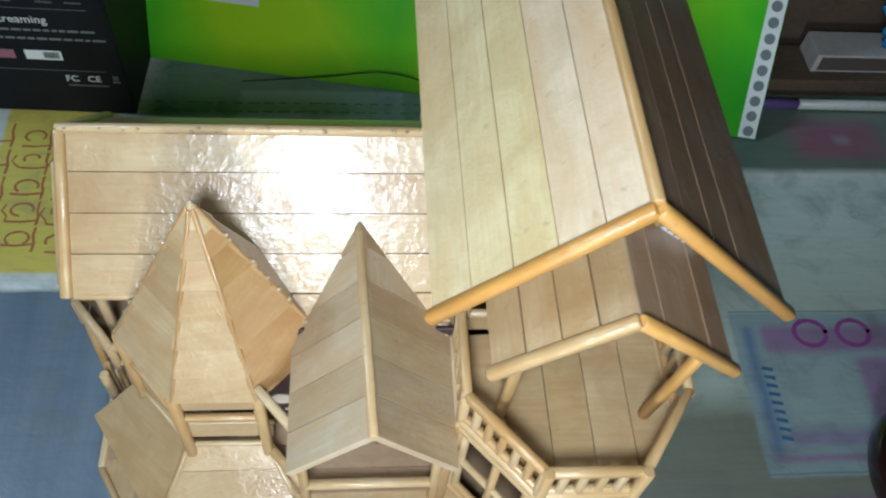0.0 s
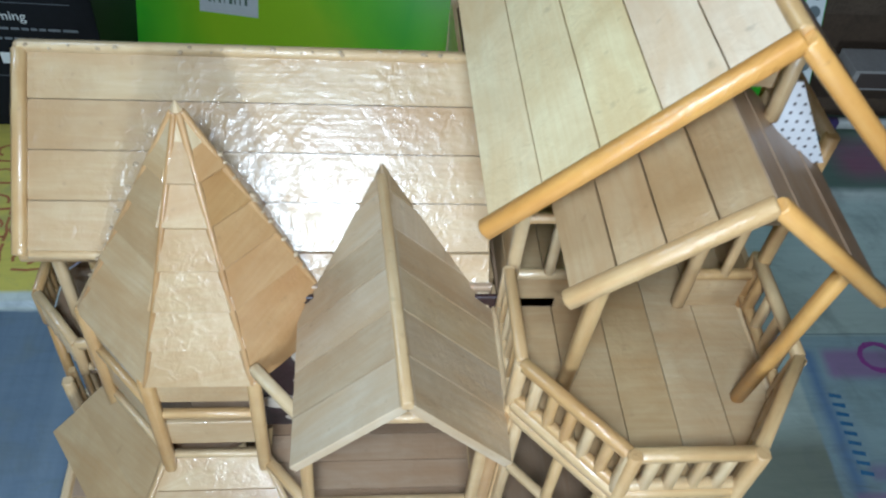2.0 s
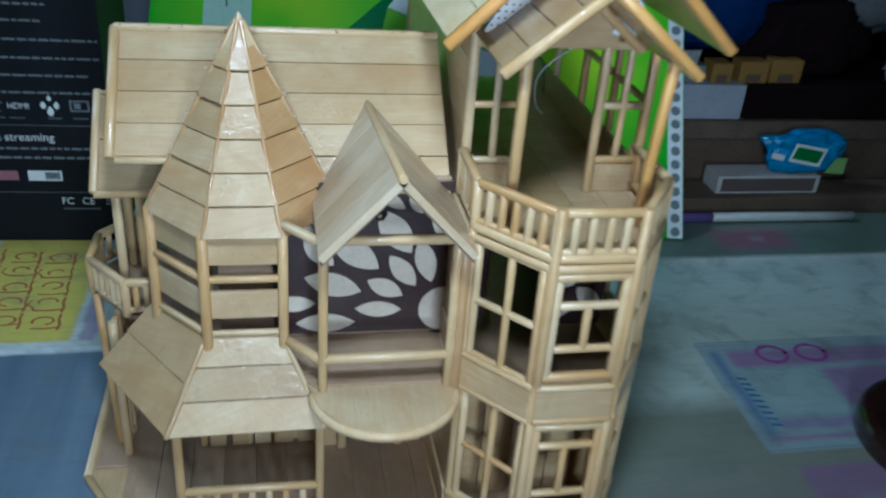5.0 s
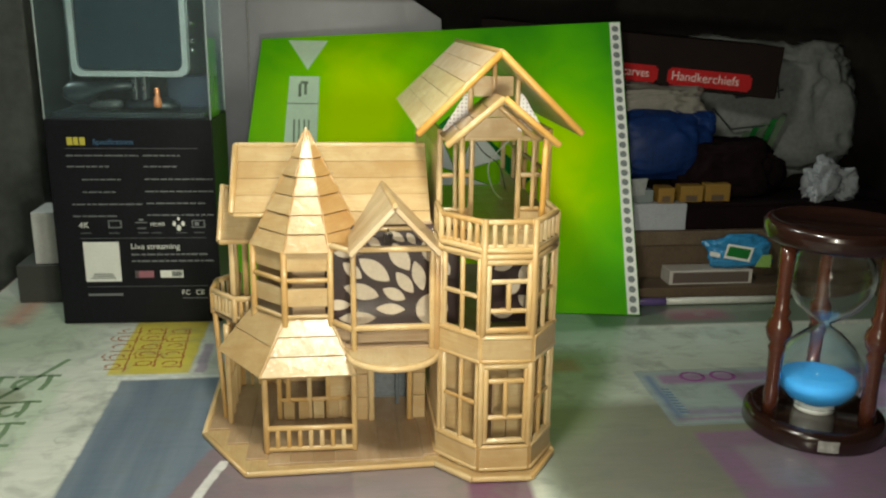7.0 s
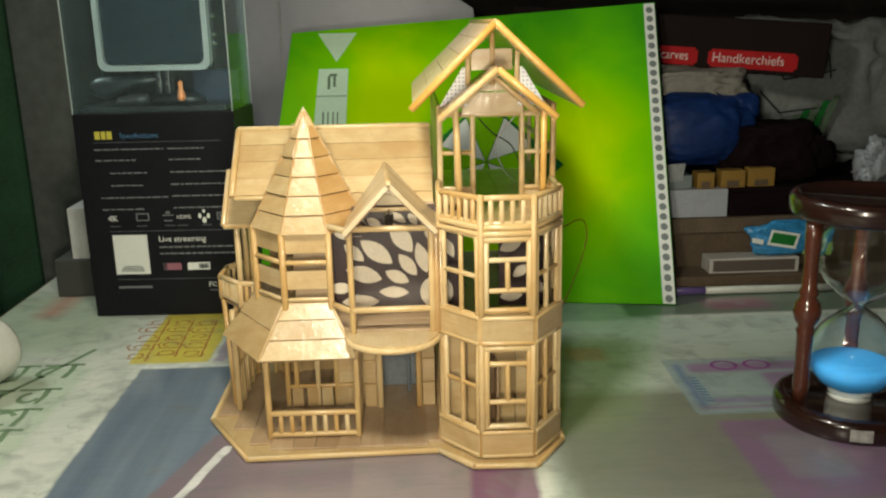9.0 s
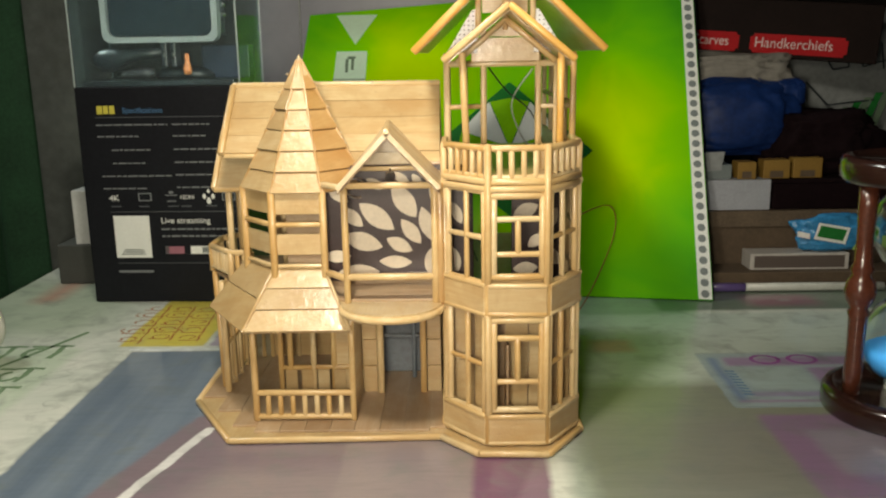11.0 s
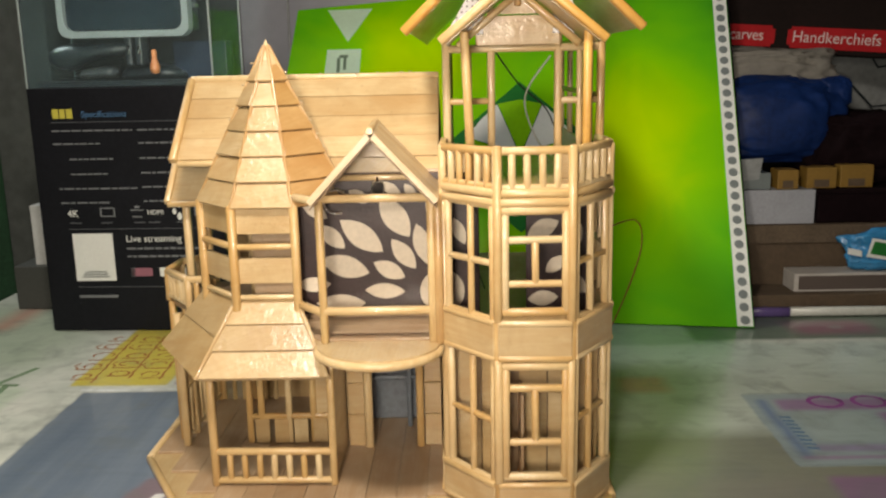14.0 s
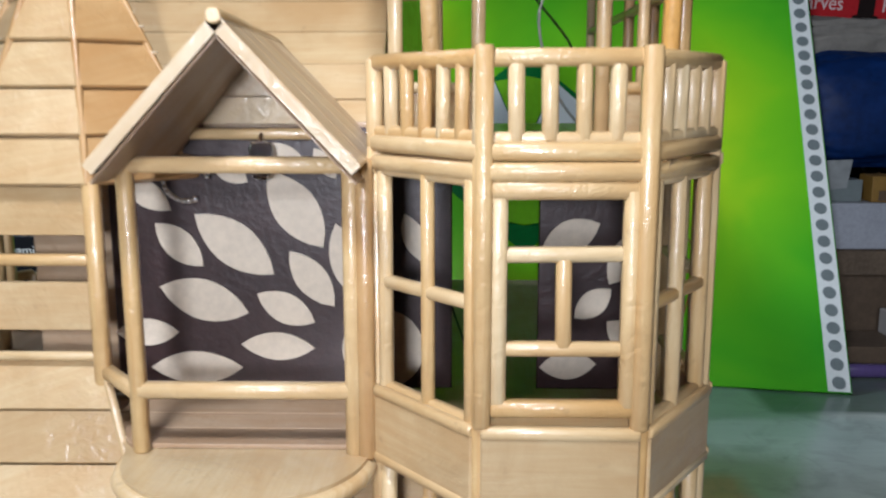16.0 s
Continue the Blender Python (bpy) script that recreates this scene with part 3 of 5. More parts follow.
for sgn in (-1, 1):  # dormer planks lie across the slope, the last ones cut along the valley
    ex = -0.2 + sgn * 20.7
    back_ = [(ex * 0.97, 8.6, EZ - 2.6), (rx(8.6), 8.6, RZ - 3.0), (rx(67), 67, RZ - 3.0), (ex * 0.97, 49, EZ - 2.6)]
    sheet = slab("dormer_roof_slope", back_ if sgn < 0 else back_[::-1], 0.5, FLOORSHADEWOOD, house)
    y = 8.0
    for k in range(6):
        y1 = y + 10.0
        if y1 <= 49:
            q = [(ex, y, EZ), (rx(y), y, RZ), (rx(y1), y1, RZ), (ex, y1, EZ)]
        else:
            ta = min(1, max(0, (y - 49) / 19.0))
            tb = min(1, max(0, (y1 - 49) / 19.0))
            A, B = (ex, 49, EZ), (rx(68), 68, RZ)
            q = [lerp(A, B, ta) if y > 49 else (ex, y, EZ), (rx(y), y, RZ), (rx(min(y1, 67.9)), min(y1, 67.9), RZ), lerp(A, B, tb)]
            if y <= 49:
                q.append(A)
        slab("plank", q if sgn < 0 else q[::-1], 2.0, PALEPLANK, sheet)
        y = y1 + 0.15
stick("dormer_ridge", (-0.2, 7.4, 128.3), (-3.3, 63, 127.6), 1.15, STICK, house)
# hardened glue along the seams
GLUE = Mat("clear_glue", 0.3, 0, 0.5)
GLUE.colour(GLUE.ramp(GLUE.noise(GLUE.scaled(GLUE.coords("Object"), 200), 1.0, 3), [(0.35, (0.34, 0.24, 0.13)), (0.65, (0.52, 0.41, 0.26))]))


def glue(p0, p1, n, r):
    """A bumpy bead of hardened glue along a seam."""
    bm = bmesh.new()
    for i in range(n):
        c = Vector(lerp(p0, p1, (i + random.random()) / n)) + Vector([random.uniform(-0.5, 0.5) for _ in range(3)])
        k = r * random.uniform(0.5, 1.15)
        m = Matrix.Translation(c * MM) @ Matrix.Rotation(random.uniform(0, 3), 4, "Z") @ Matrix.Diagonal((k * MM * random.uniform(1, 1.8), k * MM, k * MM * 0.7, 1))
        bmesh.ops.create_icosphere(bm, subdivisions=2, radius=1.0, matrix=m)
    return part("glue_seam", bm, GLUE.m, house, "glossy hardened glue", True)


for sgn in (-1, 1):
    glue((-0.2 + sgn * 20.7, 49, EZ - 0.3), (rx(68), 68, RZ - 0.3), 26, 0.75)
glue((-12.5, 47.5, 102), (-34, 49, 148), 18, 0.6)
glue((-67, 49, 102), (-44, 50, 150), 14, 0.5)
stick("corner_post", (19.6, 18.6, 57), (19.6, 18.6, 107), 1.5, WARMPLANK, house, "rough brown post")
glue((-74, 81.4, 144.8), (19, 81.4, 144.8), 30, 0.5)
tie = stick("dormer_tie", (-15.2, 42, 110), (13.2, 42, 110), 1.1, STICK, house)
for z0, z1 in ((111.6, 116.6), (116.7, 121.6), (121.7, 125.0)):  # boards closing the back of the dormer
    w0, w1 = (RZ - 2.6 - z0) * 0.9, (RZ - 2.6 - z1) * 0.9
    slab("gable_board", [(-2.4 - w0, 43.0, z0), (-2.4 + w0, 43.0, z0), (-2.4 + w1, 43.0, z1), (-2.4 - w1, 43.0, z1)], 1.0, PALEPLANK, tie)

# dark panel with leaf-shaped cut-outs over a pale backing
PURPLE = plain("dark_plum_card", (0.030, 0.014, 0.014), 0.4, 0, 0.25, 0.25, 90, 0.0002)
PALE = plain("pale_card", (0.60, 0.52, 0.41), 0.5, 0, 0.2, 0.1, 80)
PY = 44.0


def leaf(bm, x, z, length, width, ang, y):
    """A pointed oval, slightly proud of the card."""
    n = 9
    ca, sa = math.cos(radians(ang)), math.sin(radians(ang))
    pts = []
    for i in range(n + 1):
        t = i / n
        pts.append((length * (t - 0.5), width * 0.5 * math.sin(math.pi * t) ** 0.8))
    pts += [(px, -pz) for px, pz in pts[-2:0:-1]]
    vs = [bm.verts.new(V(x + px * ca - pz * sa, y, z + px * sa + pz * ca)) for px, pz in pts]
    vb = [bm.verts.new(v.co + Vector((0, 0.0005, 0))) for v in vs]
    bm.faces.new(vs)
    for i in range(len(vs)):
        j = (i + 1) % len(vs)
        bm.faces.new((vs[i], vb[i], vb[j], vs[j]))


def leaf_panel(name, x0, x1, z0, z1, leaves, disc=None):
    card = slab(name, [(x0, PY, z0), (x1, PY, z0), (x1, PY, z1), (x0, PY, z1)], 1.0, PURPLE, house, "dark plum card with pale leaf shapes")
    for x, z, l, w, a in leaves:
        bm = bmesh.new()
        leaf(bm, x - 0.5, z - 1.5, l, w, a, PY - 0.4)
        part("leaf_shape", bm, PALE, card)
    if disc:
        bm = bmesh.new()
        r = bmesh.ops.create_circle(bm, cap_ends=True, segments=24, radius=disc[2] * MM, matrix=Matrix.Translation(V(disc[0] - 0.5, PY - 0.5, disc[1] - 1.5)) @ Matrix.Rotation(radians(90), 4, "X"))
        part("round_shape", bm, PALE, card)


LEAVES = [(-16.0, 65.8, 18.0, 6.6, 0), (0.1, 70.2, 14.4, 5.6, -3), (-25.4, 72.9, 12.3, 5.4, 0), (-13.9, 79.4, 17.8, 8.0, -17), (1.9, 77.8, 12.4, 6.0, -27),
          (-7.6, 90.3, 18.8, 8.4, -38), (-18.2, 90.2, 12.2, 5.8, -43), (7.1, 83.6, 13.6, 6.2, -52), (4.4, 97.0, 17.6, 8.6, -55), (14.0, 86.9, 15.6, 6.5, -74),
          (-8.1, 104.5, 8.3, 4.2, -32), (3.2, 107.0, 9.0, 3.8, -35), (10.1, 105.8, 7.0, 3.4, -54), (26.9, 91.5, 10.4, 4.4, -67), (18, 99, 12, 5, -70), (-24, 100, 11, 5, -35)]
leaf_panel("leaf_panel", -32, 33.5, 60.2, 111, LEAVES, (20.6, 69.8, 8.0))
leaf_panel("leaf_panel", 50, 73, 60.2, 104, [(56.5, 92, 12, 6.4, 25), (61, 79, 9, 5, 40), (56.5, 66.6, 11, 5.6, 4), (67, 88, 12, 6, 60), (68, 72, 11, 6, -40)], None)
slab("wing_wall", [(-48, 46, 58), (20, 46, 58), (20, 46, 112), (-48, 46, 112)], 1.2, FLOORSHADEWOOD, house)

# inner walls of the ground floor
inner = slab("inner_wall", [(23, 31, F1), (74, 31, F1), (74, 31, 55), (23, 31, 55)], 1.0, FLOORSHADEWOOD, house)
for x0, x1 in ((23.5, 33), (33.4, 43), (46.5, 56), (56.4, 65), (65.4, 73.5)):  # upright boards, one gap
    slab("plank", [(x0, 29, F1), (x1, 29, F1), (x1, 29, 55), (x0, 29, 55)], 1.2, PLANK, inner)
slab("inner_partition", [(46, 14, F1), (46, 28, F1), (46, 28, 40), (46, 14, 40)][::-1], 1.0, FLOORSHADEWOOD, house)
# entrance
door = stick("door_frame", (-10.0, 57, 52), (10.4, 57, 52), 1.4, STICK, house)
for x in (-9.6, 10.2):
    stick("door_post", (x, 57, F1), (x, 57, 54), 1.6, STICK, door)
for x0, x1 in ((-17.6, -11.4), (12.0, 18.4)):
    for i in range(4):
        z = F1 + i * 12.9
        slab("block", [(x0, 57.5, z), (x1, 57.5, z), (x1, 57.5, z + 12.6), (x0, 57.5, z + 12.6)], 1.6, PLANK, door)
GREYIN = plain("grey_inner_card", (0.13, 0.15, 0.17), 0.4, 0, 0.2, 0.25, 50)
hall = slab("inner_board", [(-12, 84, F1), (12, 84, F1), (12, 84, 50), (-12, 84, 50)], 1.2, GREYIN, house, "grey inner wall behind the doorway")
stick("inner_rail", (-10, 76, 24), (8, 76, 24), 1.0, GREYIN, hall)
stick("inner_rail", (5, 76, F1), (5, 76, 38), 1.0, GREYIN, hall)
slab("inner_shelf", [(-10, 70, 38), (10, 70, 38), (10, 83, 40), (-10, 83, 40)], 1.0, PLANK, hall)

# ---- setting ----
CLOTH = Mat("printed_cloth", 0.32)
CLOTH.b.inputs["Coat Weight"].default_value = 0.25
_p = CLOTH.scaled(CLOTH.coords("Object"), (1, 1.07, 1))
_sep = CLOTH.node("ShaderNodeSeparateXYZ")
CLOTH.link(_p, _sep.inputs[0])
PX, PYC = _sep.outputs[0], _sep.outputs[1]
_w1, _w2 = CLOTH.noise(CLOTH.scaled(_p, 14), 1.0, 5, 0.6, 1.0), CLOTH.noise(CLOTH.scaled(_p, 55), 1.0, 4, 0.6, 0.5)


def rect_mask(x0, x1, y0, y1, soft=1.5, slant=0.0, wob=4.0):
    """1 inside a rectangle of print and painted shade on the cloth, with an uneven edge; slant leans its sides."""
    dx = CLOTH.math("MULTIPLY_ADD", CLOTH.math("SUBTRACT", _w2, 0.5), wob * MM, CLOTH.math("MULTIPLY_ADD", PYC, -slant, PX))
    dy = CLOTH.math("MULTIPLY_ADD", CLOTH.math("SUBTRACT", _w1, 0.5), wob * MM, PYC)
    out = None
    for v, lo, hi in ((dx, x0, x1), (dy, y0, y1)):
        d = CLOTH.math("SUBTRACT", (hi - lo) * 0.5 * MM, CLOTH.math("ABSOLUTE", CLOTH.math("SUBTRACT", v, (lo + hi) * 0.5 * MM)))
        m = CLOTH.node("ShaderNodeClamp").inputs[0]
        n = m.node
        CLOTH.link(CLOTH.math("DIVIDE", d, soft * MM), m)
        out = n.outputs[0] if out is None else CLOTH.math("MULTIPLY", out, n.outputs[0])
    return out


_c = CLOTH.ramp(_w1, [(0.3, (0.50, 0.54, 0.48)), (0.5, (0.62, 0.65, 0.58)), (0.7, (0.70, 0.71, 0.64))])
_streak = CLOTH.noise(CLOTH.scaled(_p, (90, 4, 1)), 1.0, 3, 0.6)
_blue = CLOTH.ramp(_streak, [(0.3, (0.11, 0.15, 0.205)), (0.7, (0.185, 0.23, 0.28))])
PRINTS_AND_SHADE = [  # x0, x1, y0, y1, colour, strength, softness, slant
    (-400, -178, -260, 150, (0.46, 0.58, 0.42), 0.6, 6, 0),
    (-400, -165, 150, 330, (0.30, 0.40, 0.26), 0.6, 40, 0),
    (-262, -232, 238, 360, (0.50, 0.15, 0.11), 0.65, 16, 0),
    (-163, -113, 148, 262, (0.62, 0.52, 0.07), 0.95, 2, 0),
    (-112, -104, 148, 200, (0.36, 0.28, 0.40), 0.8, 2, 0),
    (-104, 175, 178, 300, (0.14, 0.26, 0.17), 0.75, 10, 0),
    (-60, 20, 200, 262, (0.45, 0.52, 0.50), 0.8, 2, 0),
    (-152, -18, -160, 141, None, 1.0, 2, 0),
    (-154, -18, 141, 145, (0.75, 0.78, 0.78), 0.9, 1, 0),
    (-103, 60, -200, 47, (0.20, 0.145, 0.165), 0.88, 3, 0.28),
    (-91, -85, -120, 33, (0.70, 0.70, 0.68), 0.9, 1, 0.25),
    (-75, 25, -160, -2, (0.30, 0.25, 0.24), 0.6, 16, 0.2),
    (32, 64, -140, 2, (0.15, 0.055, 0.13), 0.85, 3, 0.05),
    (66, 420, -60, 206, (0.46, 0.54, 0.48), 0.85, 6, 0),
    # House shadow to the right, painted soft olive, mixed with print.
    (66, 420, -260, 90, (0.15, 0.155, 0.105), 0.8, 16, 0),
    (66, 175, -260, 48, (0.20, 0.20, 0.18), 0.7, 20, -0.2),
    (151, 424, 48, 126, (0.30, 0.39, 0.42), 0.9, 1.5, 0),
    (152, 424, 125.4, 126.6, (0.12, 0.17, 0.18), 0.8, 0.6, 0),
    (150, 424, 49.5, 50.6, (0.10, 0.15, 0.16), 0.8, 0.6, 0),
    (154, 162.5, 54, 121, (0.10, 0.18, 0.36), 0.7, 4, 0),
    (162, 420, 104, 120.5, (0.30, 0.14, 0.33), 0.7, 4, 0),
    (166, 200, 70, 104, (0.36, 0.46, 0.45), 0.7, 3, 0),
    (200, 420, 60, 104, (0.30, 0.14, 0.34), 0.7, 4, 0),
    (163, 420, 61, 70, (0.28, 0.20, 0.40), 0.6, 3, 0),
    (155, 420, 54, 59, (0.30, 0.10, 0.29), 0.6, 2.5, 0),
    (156, 420, -40, 42, (0.24, 0.12, 0.27), 0.7, 4, 0),
    (170, 205, -22, 26, (0.26, 0.27, 0.30), 0.6, 5, 0),
    (156, 420, -140, -52, (0.22, 0.12, 0.24), 0.6, 8, 0),
    (96, 126, 126, 155, (0.50, 0.16, 0.09), 0.6, 7, 0),
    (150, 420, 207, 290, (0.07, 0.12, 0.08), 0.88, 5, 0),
    (205, 262, 212, 250, (0.27, 0.09, 0.15), 0.75, 12, 0),
    (230, 242, 226, 236, (0.3, 0.3, 0.28), 0.6, 4, 0),
]
for x0, x1, y0, y1, col, k, soft, slant in PRINTS_AND_SHADE:
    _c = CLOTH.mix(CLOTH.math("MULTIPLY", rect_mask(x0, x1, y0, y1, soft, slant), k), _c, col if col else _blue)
_c = CLOTH.mix(CLOTH.math("MULTIPLY", CLOTH.ramp(_w2, [(0.5, (0, 0, 0)), (0.72, (1, 1, 1))]), 0.5), _c, (0.16, 0.18, 0.17))
# worn print: faint scribbled figures and a haze of fine engraving
_curl = CLOTH.noise(CLOTH.scaled(_p, 34, (5, 2, 0)), 1.0, 2, 0.5, 1.4)
_lines = CLOTH.ramp(CLOTH.math("ABSOLUTE", CLOTH.math("SUBTRACT", _curl, 0.5)), [(0.008, (1, 1, 1)), (0.022, (0, 0, 0))])
_where = CLOTH.ramp(CLOTH.noise(CLOTH.scaled(_p, 26, (3, 1, 0)), 1.0, 3, 0.6), [(0.52, (0, 0, 0)), (0.66, (1, 1, 1))])
_c = CLOTH.mix(CLOTH.math("MULTIPLY", CLOTH.math("MULTIPLY", _lines, _where), 0.35), _c, (0.16, 0.19, 0.17))
_flow = CLOTH.noise(CLOTH.scaled(_p, (30, 240, 1)), 1.0, 5, 0.65, 1.2)
_c = CLOTH.mix(CLOTH.math("MULTIPLY", CLOTH.ramp(_flow, [(0.45, (0, 0, 0)), (0.7, (1, 1, 1))]), 0.28), _c, CLOTH.mix(1.0, _c, (0.55, 0.6, 0.58), "MULTIPLY"))
CLOTH.colour(_c)
CLOTH.bump(CLOTH.mix(0.5, _w1, _w2), 0.0006)
GREYWALL = plain("grey_plaster", (0.075, 0.085, 0.078), 0.8, 0, 0, 0.25, 12, 0.0005)
DARKWALL = plain("dark_boards", (0.03, 0.024, 0.02), 0.7, 0, 0, 0.3, 10, 0.0005)
TABLEMAT = plain("dark_table_wood", (0.10, 0.065, 0.04), 0.5, 0, 0, 0.2, 20)


def structure(ob, label, category):
    return tagged(ob, label, category, kind="structure")


structure(box("table_top", (-284, 900, -900, 470, -30, -1.2), TABLEMAT, None, 2), "dark wooden table under a printed plastic cloth", "table")
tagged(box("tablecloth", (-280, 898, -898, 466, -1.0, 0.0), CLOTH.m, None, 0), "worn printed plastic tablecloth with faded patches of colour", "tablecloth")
structure(box("floor", (-1500, 1500, -1700, 900, -770, -750), DARKWALL, None, 0), "dark floor", "floor")
structure(box("wall_back", (-1500, 1500, 640, 680, -750, 1700), DARKWALL, None, 0), "dark shaded back wall", "wall")
structure(box("wall_left", (-1540, -1500, -1700, 680, -750, 1700), GREYWALL, None, 0), "grey wall", "wall")
structure(box("wall_right", (1500, 1540, -1700, 680, -750, 1700), GREYWALL, None, 0), "grey wall", "wall")
structure(box("wall_front", (-1500, 1500, -1740, -1700, -750, 1700), GREYWALL, None, 0), "grey wall", "wall")
structure(box("ceiling", (-1540, 1540, -1740, 680, 1700, 1740), GREYWALL, None, 0), "grey ceiling", "ceiling")

# green board leaning behind the house
GREEN = Mat("green_print", 0.22)
_g = GREEN.coords("Object")
_n = GREEN.noise(GREEN.scaled(_g, 16), 1.0, 3, 0.5, 0.6)


def lime_spot(x, y, z, r):
    """0 at a lime centre of the board, 1 at its rim."""
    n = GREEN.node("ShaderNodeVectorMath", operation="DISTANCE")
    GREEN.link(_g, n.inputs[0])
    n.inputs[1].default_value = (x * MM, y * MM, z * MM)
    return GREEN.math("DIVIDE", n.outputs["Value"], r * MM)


_spot = GREEN.math("MINIMUM", GREEN.math("MINIMUM", lime_spot(118, 275, 95, 125), lime_spot(-10, 330, 130, 130)), lime_spot(60, 240, 20, 80))
_spot = GREEN.math("MINIMUM", _spot, lime_spot(-40, 268, 20, 90))
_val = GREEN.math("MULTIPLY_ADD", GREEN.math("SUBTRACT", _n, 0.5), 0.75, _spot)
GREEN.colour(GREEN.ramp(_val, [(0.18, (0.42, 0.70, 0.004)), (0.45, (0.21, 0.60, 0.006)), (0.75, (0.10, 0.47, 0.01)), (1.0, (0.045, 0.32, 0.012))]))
board = thing("green_board", "glossy green printed display board leaning upright behind the house", "board")


def board_pt(u, v, off=0.0):
    """A place on the board: u along its foot, v up its slope, off in front of it."""
    a = Vector((297, -50, 0)).normalized()
    b = Vector((5.5, 106, 187)).normalized()
    n = a.cross(b).normalized()
    return tuple(Vector((-107.5, 265, 0.8)) + a * u + b * v + n * off)


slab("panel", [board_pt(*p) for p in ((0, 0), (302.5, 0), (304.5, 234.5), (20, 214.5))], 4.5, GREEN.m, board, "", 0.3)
BLACKCARD = plain("black_card", (0.009, 0.010, 0.013), 0.5, 0, 0, 0.2, 40, 0, 0.15)
WHITEP = plain("white_print", (0.72, 0.75, 0.72), 0.35, 0, 0, 0.05, 60)
MINT = plain("mint_print", (0.50, 0.68, 0.52), 0.3, 0, 0, 0.06, 50)
DKGREEN = plain("dark_green_print", (0.012, 0.16, 0.03), 0.25, 0, 0, 0.1, 40)
LIME = plain("lime_print", (0.22, 0.55, 0.01), 0.25, 0, 0, 0.08, 40)
GREYP = plain("grey_print", (0.16, 0.19, 0.19), 0.4, 0, 0, 0.08, 60)
INK = plain("grey_green_ink", (0.10, 0.16, 0.10), 0.5, 0, 0, 0.1, 60)
slab("backing", [board_pt(u, v, -4.6) for u, v in ((0, 0), (303.5, 0), (306.5, 236), (20, 215))], 2.5, BLACKCARD, board)


def print_shape(name, pts, mat, off=0.25):
    return slab(name, [board_pt(u, v, off) for u, v in pts], 0.2, mat, board, "", 0.02)


print_shape("edge_strip", [(293.5, 0.5), (302, 0.5), (304, 233.5), (296, 233)], WHITEP)
for i in range(31):
    v = 4 + i * 7.45
    u = 297.8 + v * 0.0093
    bm = bmesh.new()
    vs = [bm.verts.new(V(*board_pt(u + 2.6 * math.cos(a), v + 2.6 * math.sin(a), 0.5))) for a in [2 * math.pi * k / 14 for k in range(14)]]
    bm.faces.new(vs)
    part("edge_dot", bm, GREYP, board)
print_shape("pale_triangle", [(41.6, 213.4), (57.3, 188.3), (73.2, 213.4)], MINT)
print_shape("label_strip", [(38.0, 92), (64.5, 92), (66.8, 182.5), (43.2, 182.5)], MINT)
for k, (u, v, w, h) in enumerate([(50.5, 165, 2.2, 11), (55, 167, 2.0, 9), (52, 176, 6, 2.2), (41, 159, 25, 0.6), (47, 118, 1.2, 28), (51, 112, 1.0, 34), (55, 122, 1.0, 24), (58.5, 116, 1.0, 30)]):
    print_shape("label_mark", [(u, v), (u + w, v), (u + w, v + h), (u, v + h)], INK, 0.5)
CU, CV = 173, 105
print_shape("diamond", [(CU - 57, CV - 2), (CU, CV - 51), (CU + 57, CV - 2), (CU, CV + 51)], DKGREEN)
for su in (-1, 1):
    for sv in (-1, 1):
        q = [(CU + su, CV + sv), (CU + su * 34, CV + sv * 12.5), (CU + su * 25, CV + sv * 24), (CU + su * 14.5, CV + sv * 35)]
        print_shape("ray_panel", q if su * sv > 0 else q[::-1], WHITEP, 0.5)
for q in ([(0, 0), (14, 35), (0, 38), (-14, 35)], [(0, 0), (-14, -35), (0, -38), (14, -35)], [(0, 0), (34, -12), (37, 0), (34, 12)], [(0, 0), (-34, 12), (-37, 0), (-34, -12)]):
    print_shape("ray", [(CU + a, CV + b) for a, b in q], LIME, 0.75)
print_shape("white_label", [(32, 31.5), (58, 31.5), (58, 45), (32, 45)], WHITEP, 0.3)
for k, w in enumerate((1.2, 0.5, 0.9, 0.4, 1.4, 0.6, 0.5, 1.1)):  # barcode-like bars
    print_shape("label_bar", [(36 + k * 2.3, 36), (36 + k * 2.3 + w, 36), (36 + k * 2.3 + w, 43), (36 + k * 2.3, 43)], INK, 0.55)


def lettering(text, size, place, mat, parent, axes=None, name="lettering", squeeze=1.0):
    """Built-in font lettering on a face; axes: the face's right and up."""
    cu = bpy.data.curves.new(name, "FONT")
    cu.body, cu.size, cu.extrude = text, size * MM, 0.00006
    tmp = new("tmp", cu)
    dg = bpy.context.evaluated_depsgraph_get()
    me = bpy.data.meshes.new_from_object(tmp.evaluated_get(dg))
    bpy.data.objects.remove(tmp)
    r, u = axes or (Vector((1, 0, 0)), Vector((0, 0, 1)))
    n = r.cross(u)
    m = Matrix((r * squeeze, u, n)).transposed().to_4x4()
    me.transform(Matrix.Translation(V(*place)) @ m)
    me.materials.clear()
    me.materials.append(mat)
    ob = new(name, me)
    ob.parent = parent
    return ob


